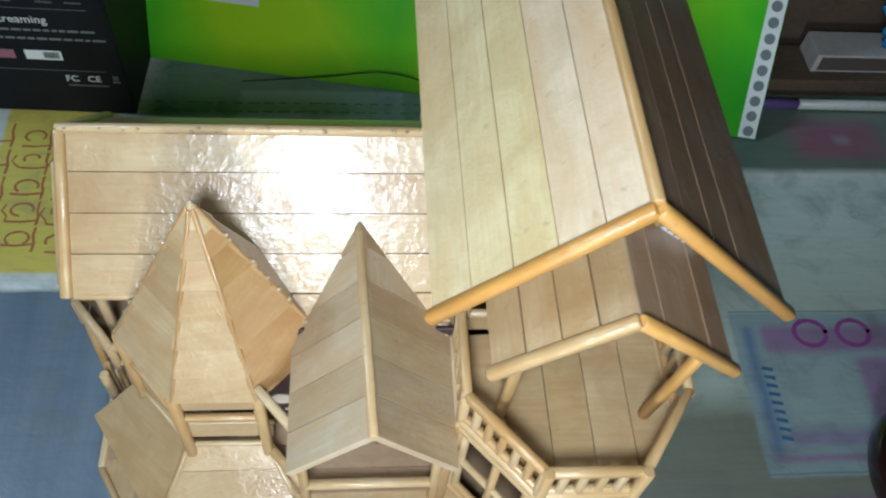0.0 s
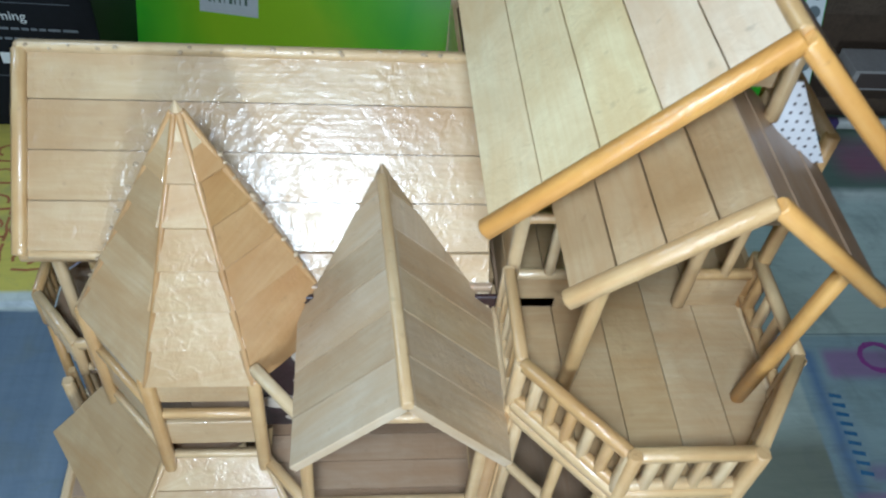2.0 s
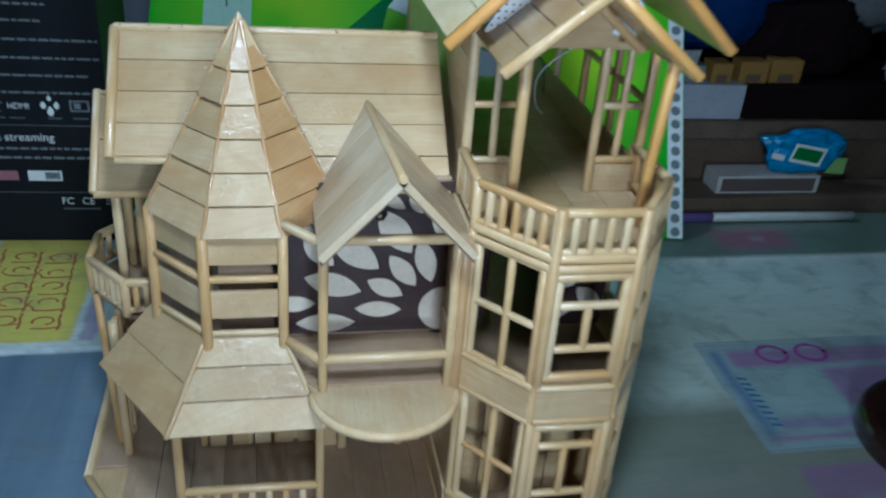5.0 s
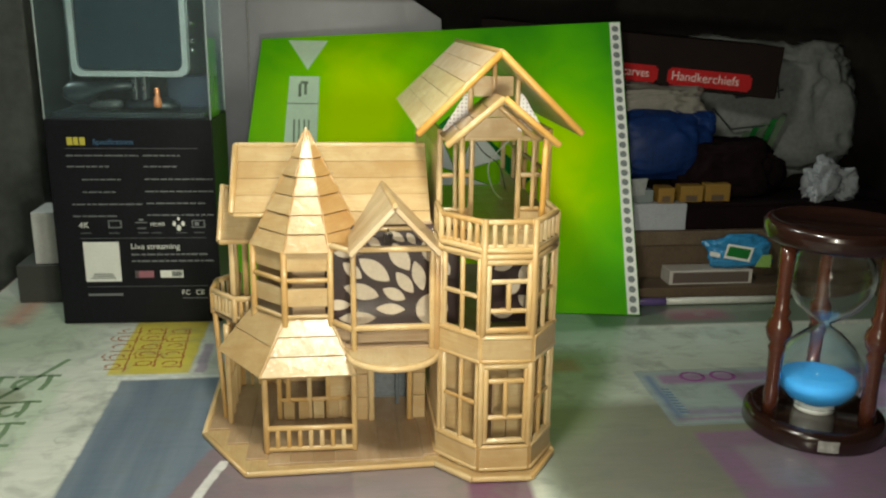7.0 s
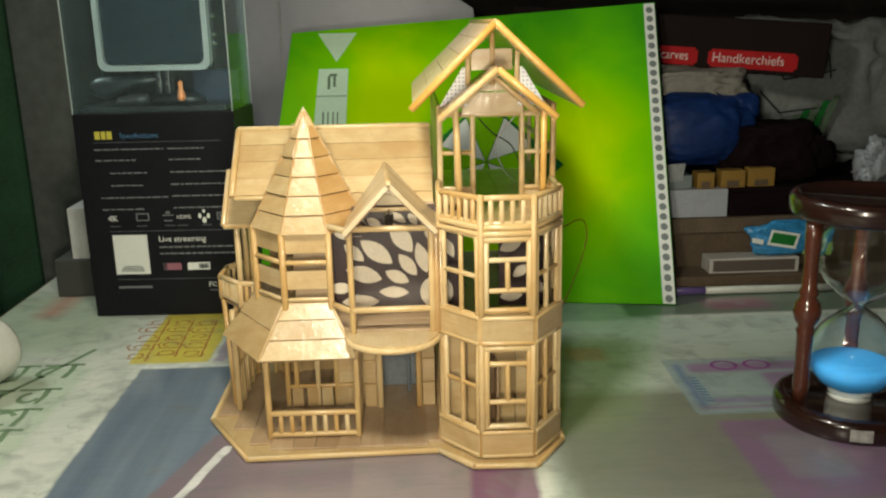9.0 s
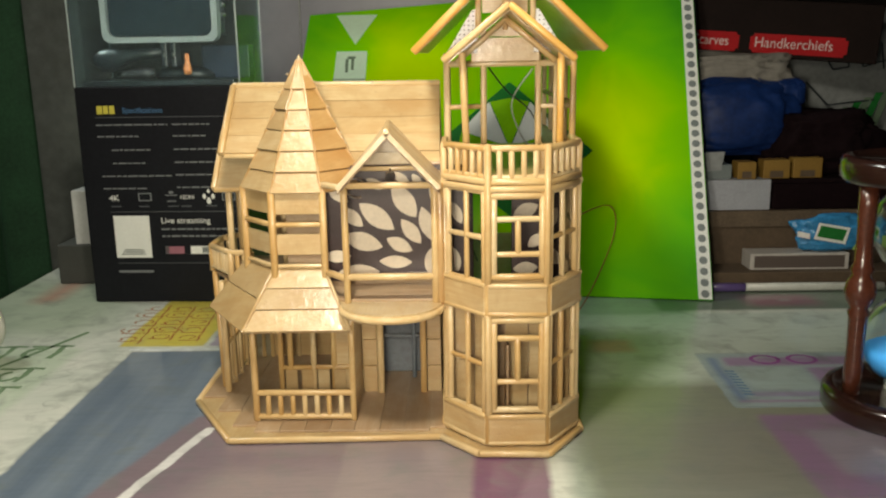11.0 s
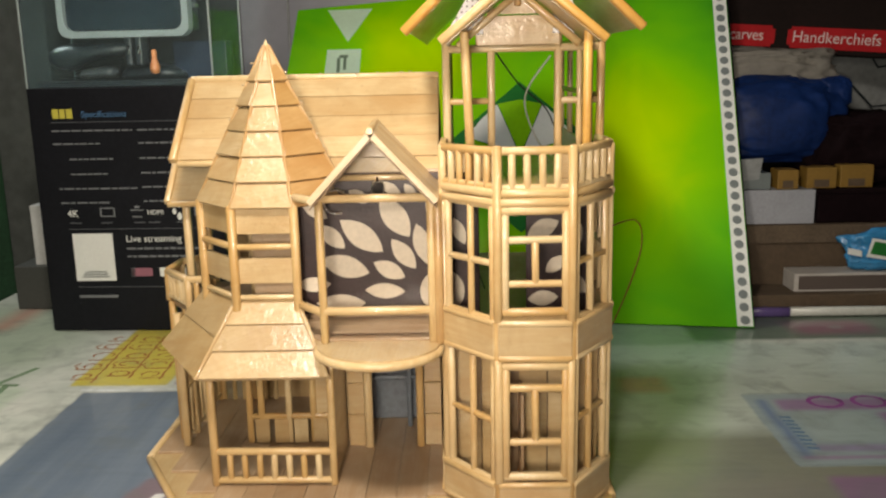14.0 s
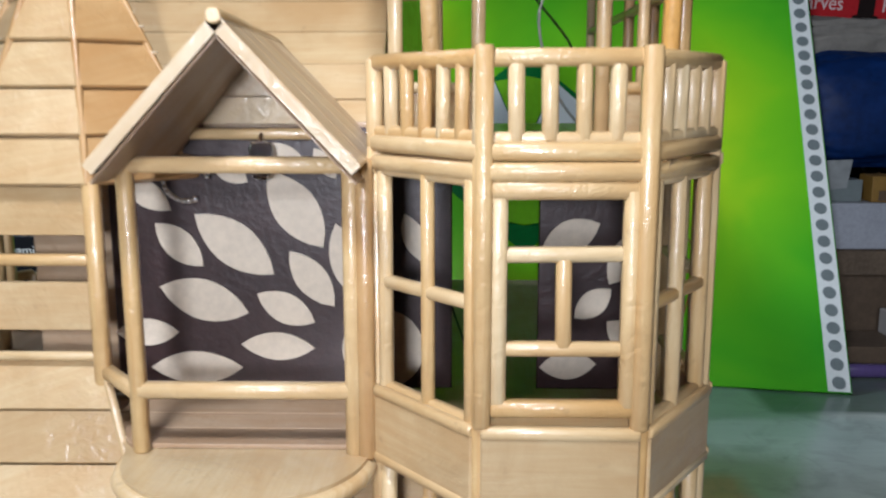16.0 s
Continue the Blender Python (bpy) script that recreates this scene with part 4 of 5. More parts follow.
# thin wires behind and inside the house
def wire(name, pts, r, mat, label):
    bm = bmesh.new()
    fine = []
    for i in range(len(pts) - 1):
        p0, p1, p2, p3 = (Vector(pts[max(0, min(len(pts) - 1, i + k))]) for k in (-1, 0, 1, 2))
        for s in range(6):
            t = s / 6
            fine.append(0.5 * ((2 * p1) + (p2 - p0) * t + (2 * p0 - 5 * p1 + 4 * p2 - p3) * t * t + (3 * p1 - p0 - 3 * p2 + p3) * t ** 3))
    fine.append(Vector(pts[-1]))
    for a, b in zip(fine, fine[1:]):
        add_stick(bm, tuple(a), tuple(b), r, 6)
    return tagged(part(name, bm, mat), label, "wire")


REDWIRE = plain("red_wire", (0.35, 0.06, 0.02), 0.4)
DARKWIRE = plain("dark_wire", (0.02, 0.03, 0.02), 0.4)
SILVERWIRE = plain("clear_wire", (0.5, 0.52, 0.48), 0.3)
wire("wire", [(74, 120, 60), (95, 160, 66), (123, 215, 62), (128, 222, 45), (112, 190, 22), (95, 160, 8), (80, 150, 3)], 0.35, REDWIRE, "thin red wire looping out behind the wooden tower")
wire("wire", [(60, 60, 150), (52, 75, 135), (58, 95, 118), (66, 110, 109)], 0.35, SILVERWIRE, "thin clear wire hanging in the tower room")
wire("wire", [(40, 55, 152), (50, 80, 140), (64, 110, 128), (72, 130, 110)], 0.3, DARKWIRE, "thin dark wire hanging in the tower room")
wire("wire", [(30, 60, 104), (33, 75, 92), (30, 85, 78), (36, 70, 62)], 0.3, DARKWIRE, "thin dark wire inside the wooden tower")
wire("wire", [(-60, 245, 0.4), (-20, 235, 14), (10, 232, 20), (40, 240, 2)], 0.3, DARKWIRE, "thin dark wire lying on the cloth")
# small round lamp and a silver ring hung in the bay
CHROME = plain("polished_metal", (0.75, 0.75, 0.78), 0.12, 1.0)
lamp_ = thing("hanging_bulb", "tiny clear bulb hanging under the dormer roof", "bulb")
GLASS = Mat("clear_glass", 0.03)
GLASS.b.inputs["Transmission Weight"].default_value, GLASS.b.inputs["IOR"].default_value = 1.0, 1.45
GLASS.colour((0.95, 0.98, 0.97))
lathe("bulb", [(0.05, -4.0), (1.4, -3.6), (2.2, -2), (2.2, 2), (1.6, 3), (0.05, 3.2)], GLASS.m, lamp_, 14, (-1.5, 39.6, 105.5))
stick("stem", (-1.5, 39.6, 108.0), (-1.5, 41.4, 110), 0.5, CHROME, lamp_)
bm = bmesh.new()
for i in range(20):
    a0, a1 = 2 * math.pi * i / 24, 2 * math.pi * (i + 1) / 24
    add_stick(bm, (-16.5 + 4.2 * math.cos(a0), 42.4, 101.5 + 4.2 * math.sin(a0)), (-16.5 + 4.2 * math.cos(a1), 42.4, 101.5 + 4.2 * math.sin(a1)), 0.55, 6)
tagged(part("ring", bm, CHROME), "small silver ring on the dark leaf panel", "ring")

for ob in [o for o in scene.objects if o.parent is None and o.name.split(".")[0] in ("wire", "hanging_bulb", "ring")]:
    ob.location += V(1.2, 4.6, 0)

# --- packaging box with a clear lid ---
pack = thing("camera_package", "black printed card package with a clear plastic top", "package", "", (-158.3, 229, 0), -2.1)
pack.scale = (0.957, 0.957, 0.957)
PWX = 55.5
box("card_base", (-PWX, PWX, 0, 62, 0.2, 146), BLACKCARD, pack, 0.8)
CLEAR = Mat("clear_plastic", 0.06)
CLEAR.b.inputs["Transmission Weight"].default_value, CLEAR.b.inputs["IOR"].default_value = 0.985, 1.14
CLEAR.colour((0.72, 0.86, 0.88))
for dims in ((-PWX + 0.8, PWX - 0.8, 0.8, 1.5, 146, 262), (-PWX + 0.8, PWX - 0.8, 60.5, 61.2, 146, 262), (-PWX + 0.8, -PWX + 1.5, 1.6, 60.4, 146, 262), (PWX - 1.5, PWX - 0.8, 1.6, 60.4, 146, 262)):
    pane = box("clear_pane", dims, CLEAR.m, pack, 0, "clear plastic lid pane")
    pane.visible_shadow = False
EDGEP = plain("plastic_edge", (0.30, 0.36, 0.36), 0.2)
for x in (-PWX + 0.6, PWX - 0.6):
    stick("lid_edge", (x, 0.6, 146), (x, 0.6, 262), 0.55, EDGEP, pack)
    stick("lid_edge", (x, 61, 146), (x, 61, 262), 0.55, EDGEP, pack)
HOUSING = plain("frosted_housing", (0.27, 0.30, 0.30), 0.3, 0, 0.3, 0.05, 40)
SCREEN = plain("dark_screen", (0.018, 0.03, 0.038), 0.15, 0, 0.5, 0.2, 20)
DKPLASTIC = plain("dark_plastic", (0.015, 0.022, 0.026), 0.35, 0, 0.2, 0.15, 40)
ORANGEP = plain("orange_plastic", (0.65, 0.22, 0.08), 0.4)
bm = bmesh.new()
ring = []
for r_, w in ((38.5, 31), (34.8, 27.3)):
    loop = []
    for cx, cz, a0 in ((r_ - 6, -w + 6, -90), (r_ - 6, w - 6, 0), (-r_ + 6, w - 6, 90), (-r_ + 6, -w + 6, 180)):
        for k in range(5):
            a = radians(a0 + k * 22.5)
            loop.append((cx + 6 * math.cos(a), cz + 6 * math.sin(a)))
    ring.append(loop)
vv = [[[bm.verts.new(V(x + 2, y, z + 205)) for x, z in loop] for y in (8, 16)] for loop in ring]
n_ = len(ring[0])
for i in range(n_):
    j = (i + 1) % n_
    bm.faces.new((vv[0][0][i], vv[0][0][j], vv[1][0][j], vv[1][0][i]))
    bm.faces.new((vv[0][0][i], vv[0][1][i], vv[0][1][j], vv[0][0][j]))
    bm.faces.new((vv[1][0][i], vv[1][0][j], vv[1][1][j], vv[1][1][i]))
    bm.faces.new((vv[0][1][i], vv[1][1][i], vv[1][1][j], vv[0][1][j]))
housing = part("camera_housing", bm, HOUSING, pack, "frosted white camera housing")
box("screen", (-32.6, 36.6, 11, 40, 178, 232), SCREEN, housing, 1.0)
for z in (208, 196, 190):
    lathe("clasp", [(0.1, 0), (1.8, 0.4), (1.8, 3.0), (0.1, 3.4)], CHROME, housing, 10, (43, 14, z))


def swept(name, sections, y, depth, mat, parent, label=""):
    """A rounded moulding drawn along x through sections of (x, z, half height)."""
    bm = bmesh.new()
    loops = []
    for x, z, r in sections:
        loops.append([bm.verts.new(V(x, y + depth * math.cos(2 * math.pi * k / 14) * min(1, r / 4), z + r * math.sin(2 * math.pi * k / 14))) for k in range(14)])
    for a, b in zip(loops, loops[1:]):
        for k in range(14):
            bm.faces.new((a[k], a[(k + 1) % 14], b[(k + 1) % 14], b[k]))
    bm.faces.new(loops[0][::-1])
    bm.faces.new(loops[-1])
    return part(name, bm, mat, parent, label, True)


lever = swept("mount", [(-45, 163, 1.0), (-44, 163, 4.5), (-40, 163, 7.0), (-34, 163, 7.8), (-28, 164, 6.6), (-22, 165.5, 4.6), (-14, 167, 3.6), (2, 167.5, 3.6), (4, 167.5, 1.0)], 14, 6, DKPLASTIC, pack, "dark plastic mounting arm")
for x in (1.5, 7.5):
    box("knuckle", (x, x + 3.8, 9, 20, 158, 174), DKPLASTIC, lever, 1.0)
    lathe("screw", [(0.1, 0), (1.1, 0.3), (1.1, 5.0), (0.1, 5.4)], CHROME, lever, 10, (x + 1.9, 9.4, 164))
swept("clip", [(-30, 152.5, 1.2), (-28, 153.5, 2.6), (-14, 154.5, 3.6), (-9, 154.5, 3.4), (-7, 154.5, 1.0)], 18, 7, plain("grey_clip", (0.06, 0.07, 0.075), 0.3), pack, "grey plastic clip")
swept("accessory", [(-8, 152, 2), (-2, 154, 4.5), (10, 154, 5.5), (24, 153, 4.5), (30, 152, 2)], 26, 9, DKPLASTIC, pack, "dark plastic fitting")
lathe("orange_tab", [(0.1, -7), (2.4, -6.4), (2.9, -3.5), (2.2, -0.5), (1.3, 2), (1.7, 4.5), (1.2, 6.6), (0.1, 7)], ORANGEP, pack, 14, (18.5, 9, 160))
box("tray", (-PWX + 4, PWX - 6, 6, 58, 146.2, 150), DKPLASTIC, pack, 0.6)
box("tray_wall", (18, PWX - 5, 42, 56, 150, 172), plain("blue_black_card", (0.015, 0.03, 0.055), 0.4), pack, 0.6)

YELLOWP = plain("yellow_print", (0.55, 0.50, 0.08), 0.4)
BLUEP = plain("blue_print", (0.06, 0.16, 0.30), 0.4)
DIMWHITE = plain("dim_white_print", (0.17, 0.185, 0.195), 0.4)
FAINT = plain("faint_print", (0.10, 0.11, 0.12), 0.4)
PINKP = plain("dusty_pink_print", (0.30, 0.12, 0.16), 0.4)
FX = -0.18  # just in front of the card


def bar(x, z, w, h, mat, name="print_bar"):
    return slab(name, [(x, FX, z), (x + w, FX, z), (x + w, FX, z + h), (x, FX, z + h)], 0.12, mat, pack, "", 0.01)


for x, w, h in ((-41.5, 3.6, 5.4), (-37.2, 3.2, 5.4), (-33.2, 3.6, 5.4)):  # the model mark as plain blocks
    bar(x, 128.6, w, h, YELLOWP)
lettering("Specifications", 5.0, (-24.5, FX, 129.2), BLUEP, pack)
for z, x0, w in ((126.2, -43, 88), (63.0, -39, 86), (27.5, -37, 84), (17.0, -37, 0.1)):
    bar(x0, z, w, 0.35, FAINT)
rng = random.Random(5)
for x0, z0, w in ((-43, 121, 48), (-43, 113.4, 28), (-34, 104.4, 26), (-34, 95.6, 22), (-42, 87, 47), (-42, 78.6, 30), (8, 121, 25), (8, 113.4, 22), (8, 104.6, 46), (8, 96, 46), (8, 87.6, 40), (8, 79.2, 46)):
    x = x0
    while x < x0 + w:
        step = rng.uniform(2.0, 6.5)
        bar(x, z0, min(step, x0 + w - x), 0.9, DIMWHITE)
        x += step + 0.9
lettering("4K", 6.0, (-39, FX, 65.6 + 5), WHITEP, pack)
lettering("HDMI", 4.0, (9.5, FX, 71.6), WHITEP, pack)
for x in (-19, 38):  # small line symbols
    bar(x, 70.5, 9, 0.7, DIMWHITE), bar(x, 75.3, 9, 0.7, DIMWHITE), bar(x, 71.2, 0.8, 4.1, DIMWHITE), bar(x + 8.2, 71.2, 0.8, 4.1, DIMWHITE)
bar(40, 72.0, 3, 2.6, DIMWHITE)
bar(0.5, 70, 6, 0.7, DIMWHITE), bar(-0.5, 74, 8, 0.7, DIMWHITE), bar(2, 75.5, 3, 1.5, DIMWHITE)
for dx, dz, r_ in ((29, 70.5, 1.6), (26, 73.5, 1.3), (32, 73.5, 1.3), (29, 77, 1.0)):
    bm = bmesh.new()
    vs = [bm.verts.new(V(dx + r_ * math.cos(a) * (1 - 0.45 * max(0, math.sin(a))), FX, dz + 1.5 * r_ * math.sin(a))) for a in [2 * math.pi * k / 12 for k in range(12)]]
    bm.faces.new(vs)
    part("drop_mark", bm, WHITEP, pack)
for x in (-38, -19, 1, 10, 27, 39):
    bar(x, 66.6, 7, 0.6, FAINT)
bar(-37.5, 31.5, 24.5, 29, WHITEP, "pale_sticker")
for i in range(3):
    bar(-34 + i * 1.2, 33.6 + i * 1.5, 17 - 2 * i, 0.9, GREYP)
lettering("Live streaming", 5.8, (-5, FX, 55.2), WHITEP, pack)
for z, w in ((50.6, 50), (45.8, 52)):
    x = -5
    while x < w - 5:
        step = rng.uniform(2.0, 6.0)
        bar(x, z, step, 1.1, DIMWHITE)
        x += step + 0.9
bar(-3.5, 34.2, 13, 5, PINKP), bar(-3.5, 34.0, 2.6, 5.4, DIMWHITE), bar(14, 34.0, 16, 5.4, WHITEP), bar(22, 34.8, 7, 3.8, GREYP)
bar(-37, 21, 24, 1.6, DIMWHITE)
lettering("FC", 5.2, (28.0, FX, 21.2), WHITEP, pack)
lettering("CE", 5.2, (37.8, FX, 21.2), WHITEP, pack)
bar(28.5, 18.2, 18, 0.8, FAINT), bar(49, 21, 3.4, 0.8, DIMWHITE), bar(49.4, 22.6, 2.6, 2.6, FAINT)

# --- hourglass ---
DARKWOOD = plain("dark_turned_wood", (0.022, 0.009, 0.007), 0.22, 0, 0.6, 0.3, 60)
REDWOOD = plain("red_brown_turned_wood", (0.075, 0.022, 0.012), 0.25, 0, 0.6, 0.3, 60)
SAND = plain("blue_sand", (0.02, 0.25, 0.62), 0.8, 0, 0, 0.12, 400, 0.0002)
LABELM = plain("worn_silver_label", (0.4, 0.4, 0.38), 0.4, 0.2, 0, 0.5, 300)
HX, HY = 225, 41
hour = thing("hourglass", "hourglass with dark turned wooden frame and blue sand", "hourglass", "", (HX, HY, 0))
lathe("base", [(0.1, 0.2), (35, 0.2), (35.6, 1.5), (35.4, 8), (34, 10), (30, 10.6), (29, 9.8), (0.1, 9.8)], DARKWOOD, hour, 48)
lathe("top", [(0.1, 101), (29, 101), (33, 101.6), (35, 103.5), (35.2, 110), (34, 112), (31, 112.6), (29.5, 110.8), (0.1, 110.6)], DARKWOOD, hour, 48)
for a in (186, 308, 66):
    px, py = 26.5 * math.cos(radians(a)), 26.5 * math.sin(radians(a))
    lathe("column", [(3.8, 9), (4.0, 20), (3.6, 30), (3.9, 44), (4.6, 46.5), (3.6, 48.5), (5.8, 52), (6.6, 56), (5.8, 60), (3.8, 63), (4.8, 65.5), (3.6, 68), (3.4, 80), (3.9, 92), (3.9, 101.5)], REDWOOD, hour, 20, (px, py, 0))
prof = [(8, 11), (14, 14), (20, 20), (22.5, 28), (21.5, 37), (16, 46), (9, 52.5), (3.2, 56.5), (3.2, 58), (9, 62), (16, 68), (20.5, 76), (21.5, 84), (19.5, 92), (14, 98), (8, 101)]
glass = lathe("glass", prof + [(r_ - 0.9, z) for r_, z in prof[::-1]], GLASS.m, hour, 36)
glass.visible_shadow = False
lathe("sand", [(0.1, 15), (9, 15), (15, 18), (18.6, 22.5), (20.0, 27.4), (17, 29.0), (8, 30.2), (0.1, 30.6)], SAND, glass, 32)
lathe("collar", [(9.5, 9.6), (10, 10), (10, 13), (8.5, 14.5)], WHITEP, glass, 24)
bm = bmesh.new()
for k in range(4):
    a0, a1 = radians(245 + k * 4), radians(249 + k * 4)
    bm.faces.new([bm.verts.new(V(35.75 * math.cos(a), 35.75 * math.sin(a), z)) for a, z in ((a0, 2), (a1, 2), (a1, 8), (a0, 8))])
bmesh.ops.remove_doubles(bm, verts=bm.verts, dist=1e-6)
part("sticker", bm, LABELM, hour, "worn silver sticker")


# --- clutter behind, to the right ---
def crumple(name, at, radii, mat, seed, amp, label, category, freq=22.0, flat=True):
    """A crushed, creased lump of cloth or film, resting on its flat underside."""
    bm = bmesh.new()
    bmesh.ops.create_icosphere(bm, subdivisions=5, radius=1.0)
    for v in bm.verts:
        p = v.co.copy()
        box_ = Vector([math.copysign(abs(c) ** 0.7, c) for c in p])
        n1 = noise.noise(p * 1.6 + Vector((seed, 0, 0)))
        n2 = abs(noise.noise(p * 3.7 + Vector((0, seed, 0))))
        n3 = abs(noise.noise(p * 8.5 + Vector((0, 0, seed))))
        k = 1 + amp * (0.8 * n1 - 0.7 * n2 - 0.35 * n3)
        q = Vector((box_.x * radii[0], box_.y * radii[1], box_.z * radii[2])) * k
        if flat:
            q.z = max(q.z, -radii[2] * 0.82)
        v.co = q * MM
    ob = part(name, bm, mat, None, "", True)
    ob.matrix_world = Matrix.Translation(V(*at))
    return tagged(ob, label, category)


CARDB = plain("brown_cardboard", (0.09, 0.062, 0.038), 0.85, 0, 0, 0.2, 40, 0.0002)
BLUEC = plain("blue_plastic_film", (0.005, 0.022, 0.10), 0.5, 0, 0, 0.3, 30, 0, 0.2)
WHITEC = plain("grey_white_plastic", (0.26, 0.28, 0.28), 0.5, 0, 0.05, 0.2, 25)
CREAM = plain("cream_cloth", (0.22, 0.21, 0.185), 0.8, 0, 0, 0.15, 30)
MAROON = plain("dark_maroon_cloth", (0.008, 0.004, 0.005), 0.9, 0, 0, 0.3, 25, 0, 0.06)
DKBROWN = plain("dark_brown_card", (0.010, 0.005, 0.004), 0.7, 0, 0, 0.25, 30, 0, 0.12)
REDL = plain("red_label_paper", (0.40, 0.012, 0.016), 0.7, 0, 0, 0.12, 60, 0, 0.15)
YBLOCK = plain("yellow_card", (0.22, 0.125, 0.02), 0.6)
GREYSH = plain("grey_lilac_sheet", (0.20, 0.21, 0.245), 0.4, 0, 0, 0.08, 8)
CYANP = plain("cyan_film", (0.03, 0.22, 0.45), 0.25, 0, 0.3, 0.25, 60)

tagged(box("cardboard_sheet", (206, 470, 296, 330, 0.2, 11.5), CARDB, None, 0.8), "flat brown cardboard lid lying on the table", "cardboard")
cbox = thing("cardboard_box", "low brown cardboard box at the back of the table", "box")
box("body", (204, 470, 340, 420, 0.2, 46), CARDB, cbox, 1.2)
box("lid", (203.2, 470.8, 338.6, 421, 46.1, 50), CARDB, cbox, 0.6)
box("lid_edge", (203.0, 471, 337.0, 338.4, 38, 49.8), plain("worn_cardboard_edge", (0.11, 0.08, 0.052), 0.85, 0, 0, 0.3, 60), cbox, 0.4)
tagged(box("white_carton", (196, 263, 341, 385, 50.2, 73), plain("off_white_card", (0.34, 0.36, 0.40), 0.5), None, 0.8), "white carton lying on a cardboard box", "carton")
dtray = thing("dark_tray", "dark tray standing on a cardboard box", "tray")
box("body", (265, 469, 342, 419, 50.2, 70), MAROON, dtray, 1.5)
box("rim", (263.6, 470.4, 340.6, 420.4, 70.1, 73), MAROON, dtray, 0.8)
match_ = thing("matchbox", "pale matchbox with a dotted striking side", "matchbox")
box("sleeve", (240, 312, 304, 327, 11.7, 23.5), plain("matchbox_card", (0.45, 0.43, 0.40), 0.6), match_, 0.4)
DOTS = Mat("dotted_strip", 0.7)
_dv = DOTS.node("ShaderNodeTexVoronoi")
_dv.inputs["Scale"].default_value, _dv.inputs["Randomness"].default_value = 1.0, 0.0
DOTS.link(DOTS.scaled(DOTS.coords("Object"), 650), _dv.inputs["Vector"])
DOTS.colour(DOTS.ramp(_dv.outputs["Distance"], [(0.3, (0.36, 0.33, 0.30)), (0.42, (0.09, 0.07, 0.06))]))
slab("striking_strip", [(243, 303.8, 13), (309, 303.8, 13), (309, 303.8, 22), (243, 303.8, 22)], 0.3, DOTS.m, match_, "", 0.05)
packet = thing("blue_packet", "crumpled blue printed foil packet lying on a matchbox", "packet")
pk = crumple("film", (302, 316, 36), (31, 11, 14), CYANP, 3.1, 0.35, "", "")
pk.parent = packet
for key in ("label", "category"):
    if key in pk:
        del pk[key]
slab("window_print", [(285, 303.2, 34), (308, 303.2, 30), (311, 303.2, 42), (288, 303.2, 46)], 0.3, WHITEP, packet, "", 0.05)
slab("window_pane", [(287, 302.8, 36), (306, 302.8, 32.5), (308.5, 302.8, 40.5), (289.5, 302.8, 44)], 0.3, DKGREEN, packet, "", 0.05)
slab("green_print", [(313, 303.2, 26), (327, 303.2, 25), (327, 303.2, 36), (319, 303.2, 36)], 0.3, plain("pale_green_print", (0.22, 0.38, 0.10), 0.4), packet, "", 0.05)
slab("mark", [(273, 303.6, 36), (282, 303.6, 34), (282, 303.6, 38), (273, 303.6, 40)], 0.3, WHITEP, packet, "", 0.05)
pen = thing("pen", "clear ballpoint pen with a dark tip lying on the table", "pen")
stick("barrel", (232, 284, 3.4), (330, 283, 3.4), 3.0, SILVERWIRE, pen)
stick("cap", (205, 284.5, 3.4), (231.6, 284, 3.4), 3.2, plain("violet_plastic", (0.10, 0.07, 0.20), 0.3), pen)
for i, (x, w) in enumerate(((238, 14), (258, 20), (281, 22))):
    blk = thing("yellow_block", "small yellow card block in the clutter", "block", "yellow blocks")
    box("body", (x, x + w, 344 + 2 * i, 362, 73.2, 86 + i), YBLOCK, blk, 0.6)
    slab("slot", [(x + w * 0.25, 343.7 + 2 * i, 74), (x + w * 0.75, 343.7 + 2 * i, 74), (x + w * 0.75, 343.7 + 2 * i, 79), (x + w * 0.25, 343.7 + 2 * i, 79)], 0.3, CARDB, blk, "", 0.02)
grc = thing("grey_box", "small grey and white torn paper box", "box")
box("body", (200, 234, 346, 372, 73.2, 84), GREYP, grc, 0.5)
slab("torn_paper", [(204, 345.4, 78), (226, 345.4, 80), (228, 345.4, 94), (202, 345.4, 93)], 0.4, WHITEC, grc, "", 0.05)
blue = thing("blue_bag", "dark blue plastic bag, crumpled", "bag")
for nm, at, rad, sd in (("film", (240, 400, 115), (56, 34, 33), 7.7), ("twisted_neck", (286, 392, 134), (14, 12, 12), 5.1)):
    lump = crumple(nm, at, rad, BLUEC, sd, 0.18, "", "")
    lump.parent = blue
    for key in ("label", "category"):
        if key in lump:
            del lump[key]
crumple("dark_cloth", (312, 392, 97), (48, 40, 28), MAROON, 2.2, 0.25, "dark maroon cloth bundle", "cloth")
crumple("white_cloth", (240, 425, 150), (60, 40, 17), CREAM, 4.4, 0.3, "cream folded cloth under a dark box", "cloth")
wb = thing("white_bag", "large grey-white plastic bag with dark line print", "bag")
bagm = crumple("film", (400, 545, 132), (110, 50, 80), WHITEC, 9.1, 0.28, "", "")
bagm.parent = wb
for key in ("label", "category"):
    if key in bagm:
        del bagm[key]
for k in range(5):  # leaf print on the bag
    x = 352 + k * 9
    slab("print_leaf", [(x, 482, 92 + k * 2), (x + 5, 481, 90 + k * 2), (x + 18, 479, 118 + k * 4), (x + 12, 480, 118 + k * 4)], 0.4, DKGREEN if k % 2 else INK, wb, "", 0.05)
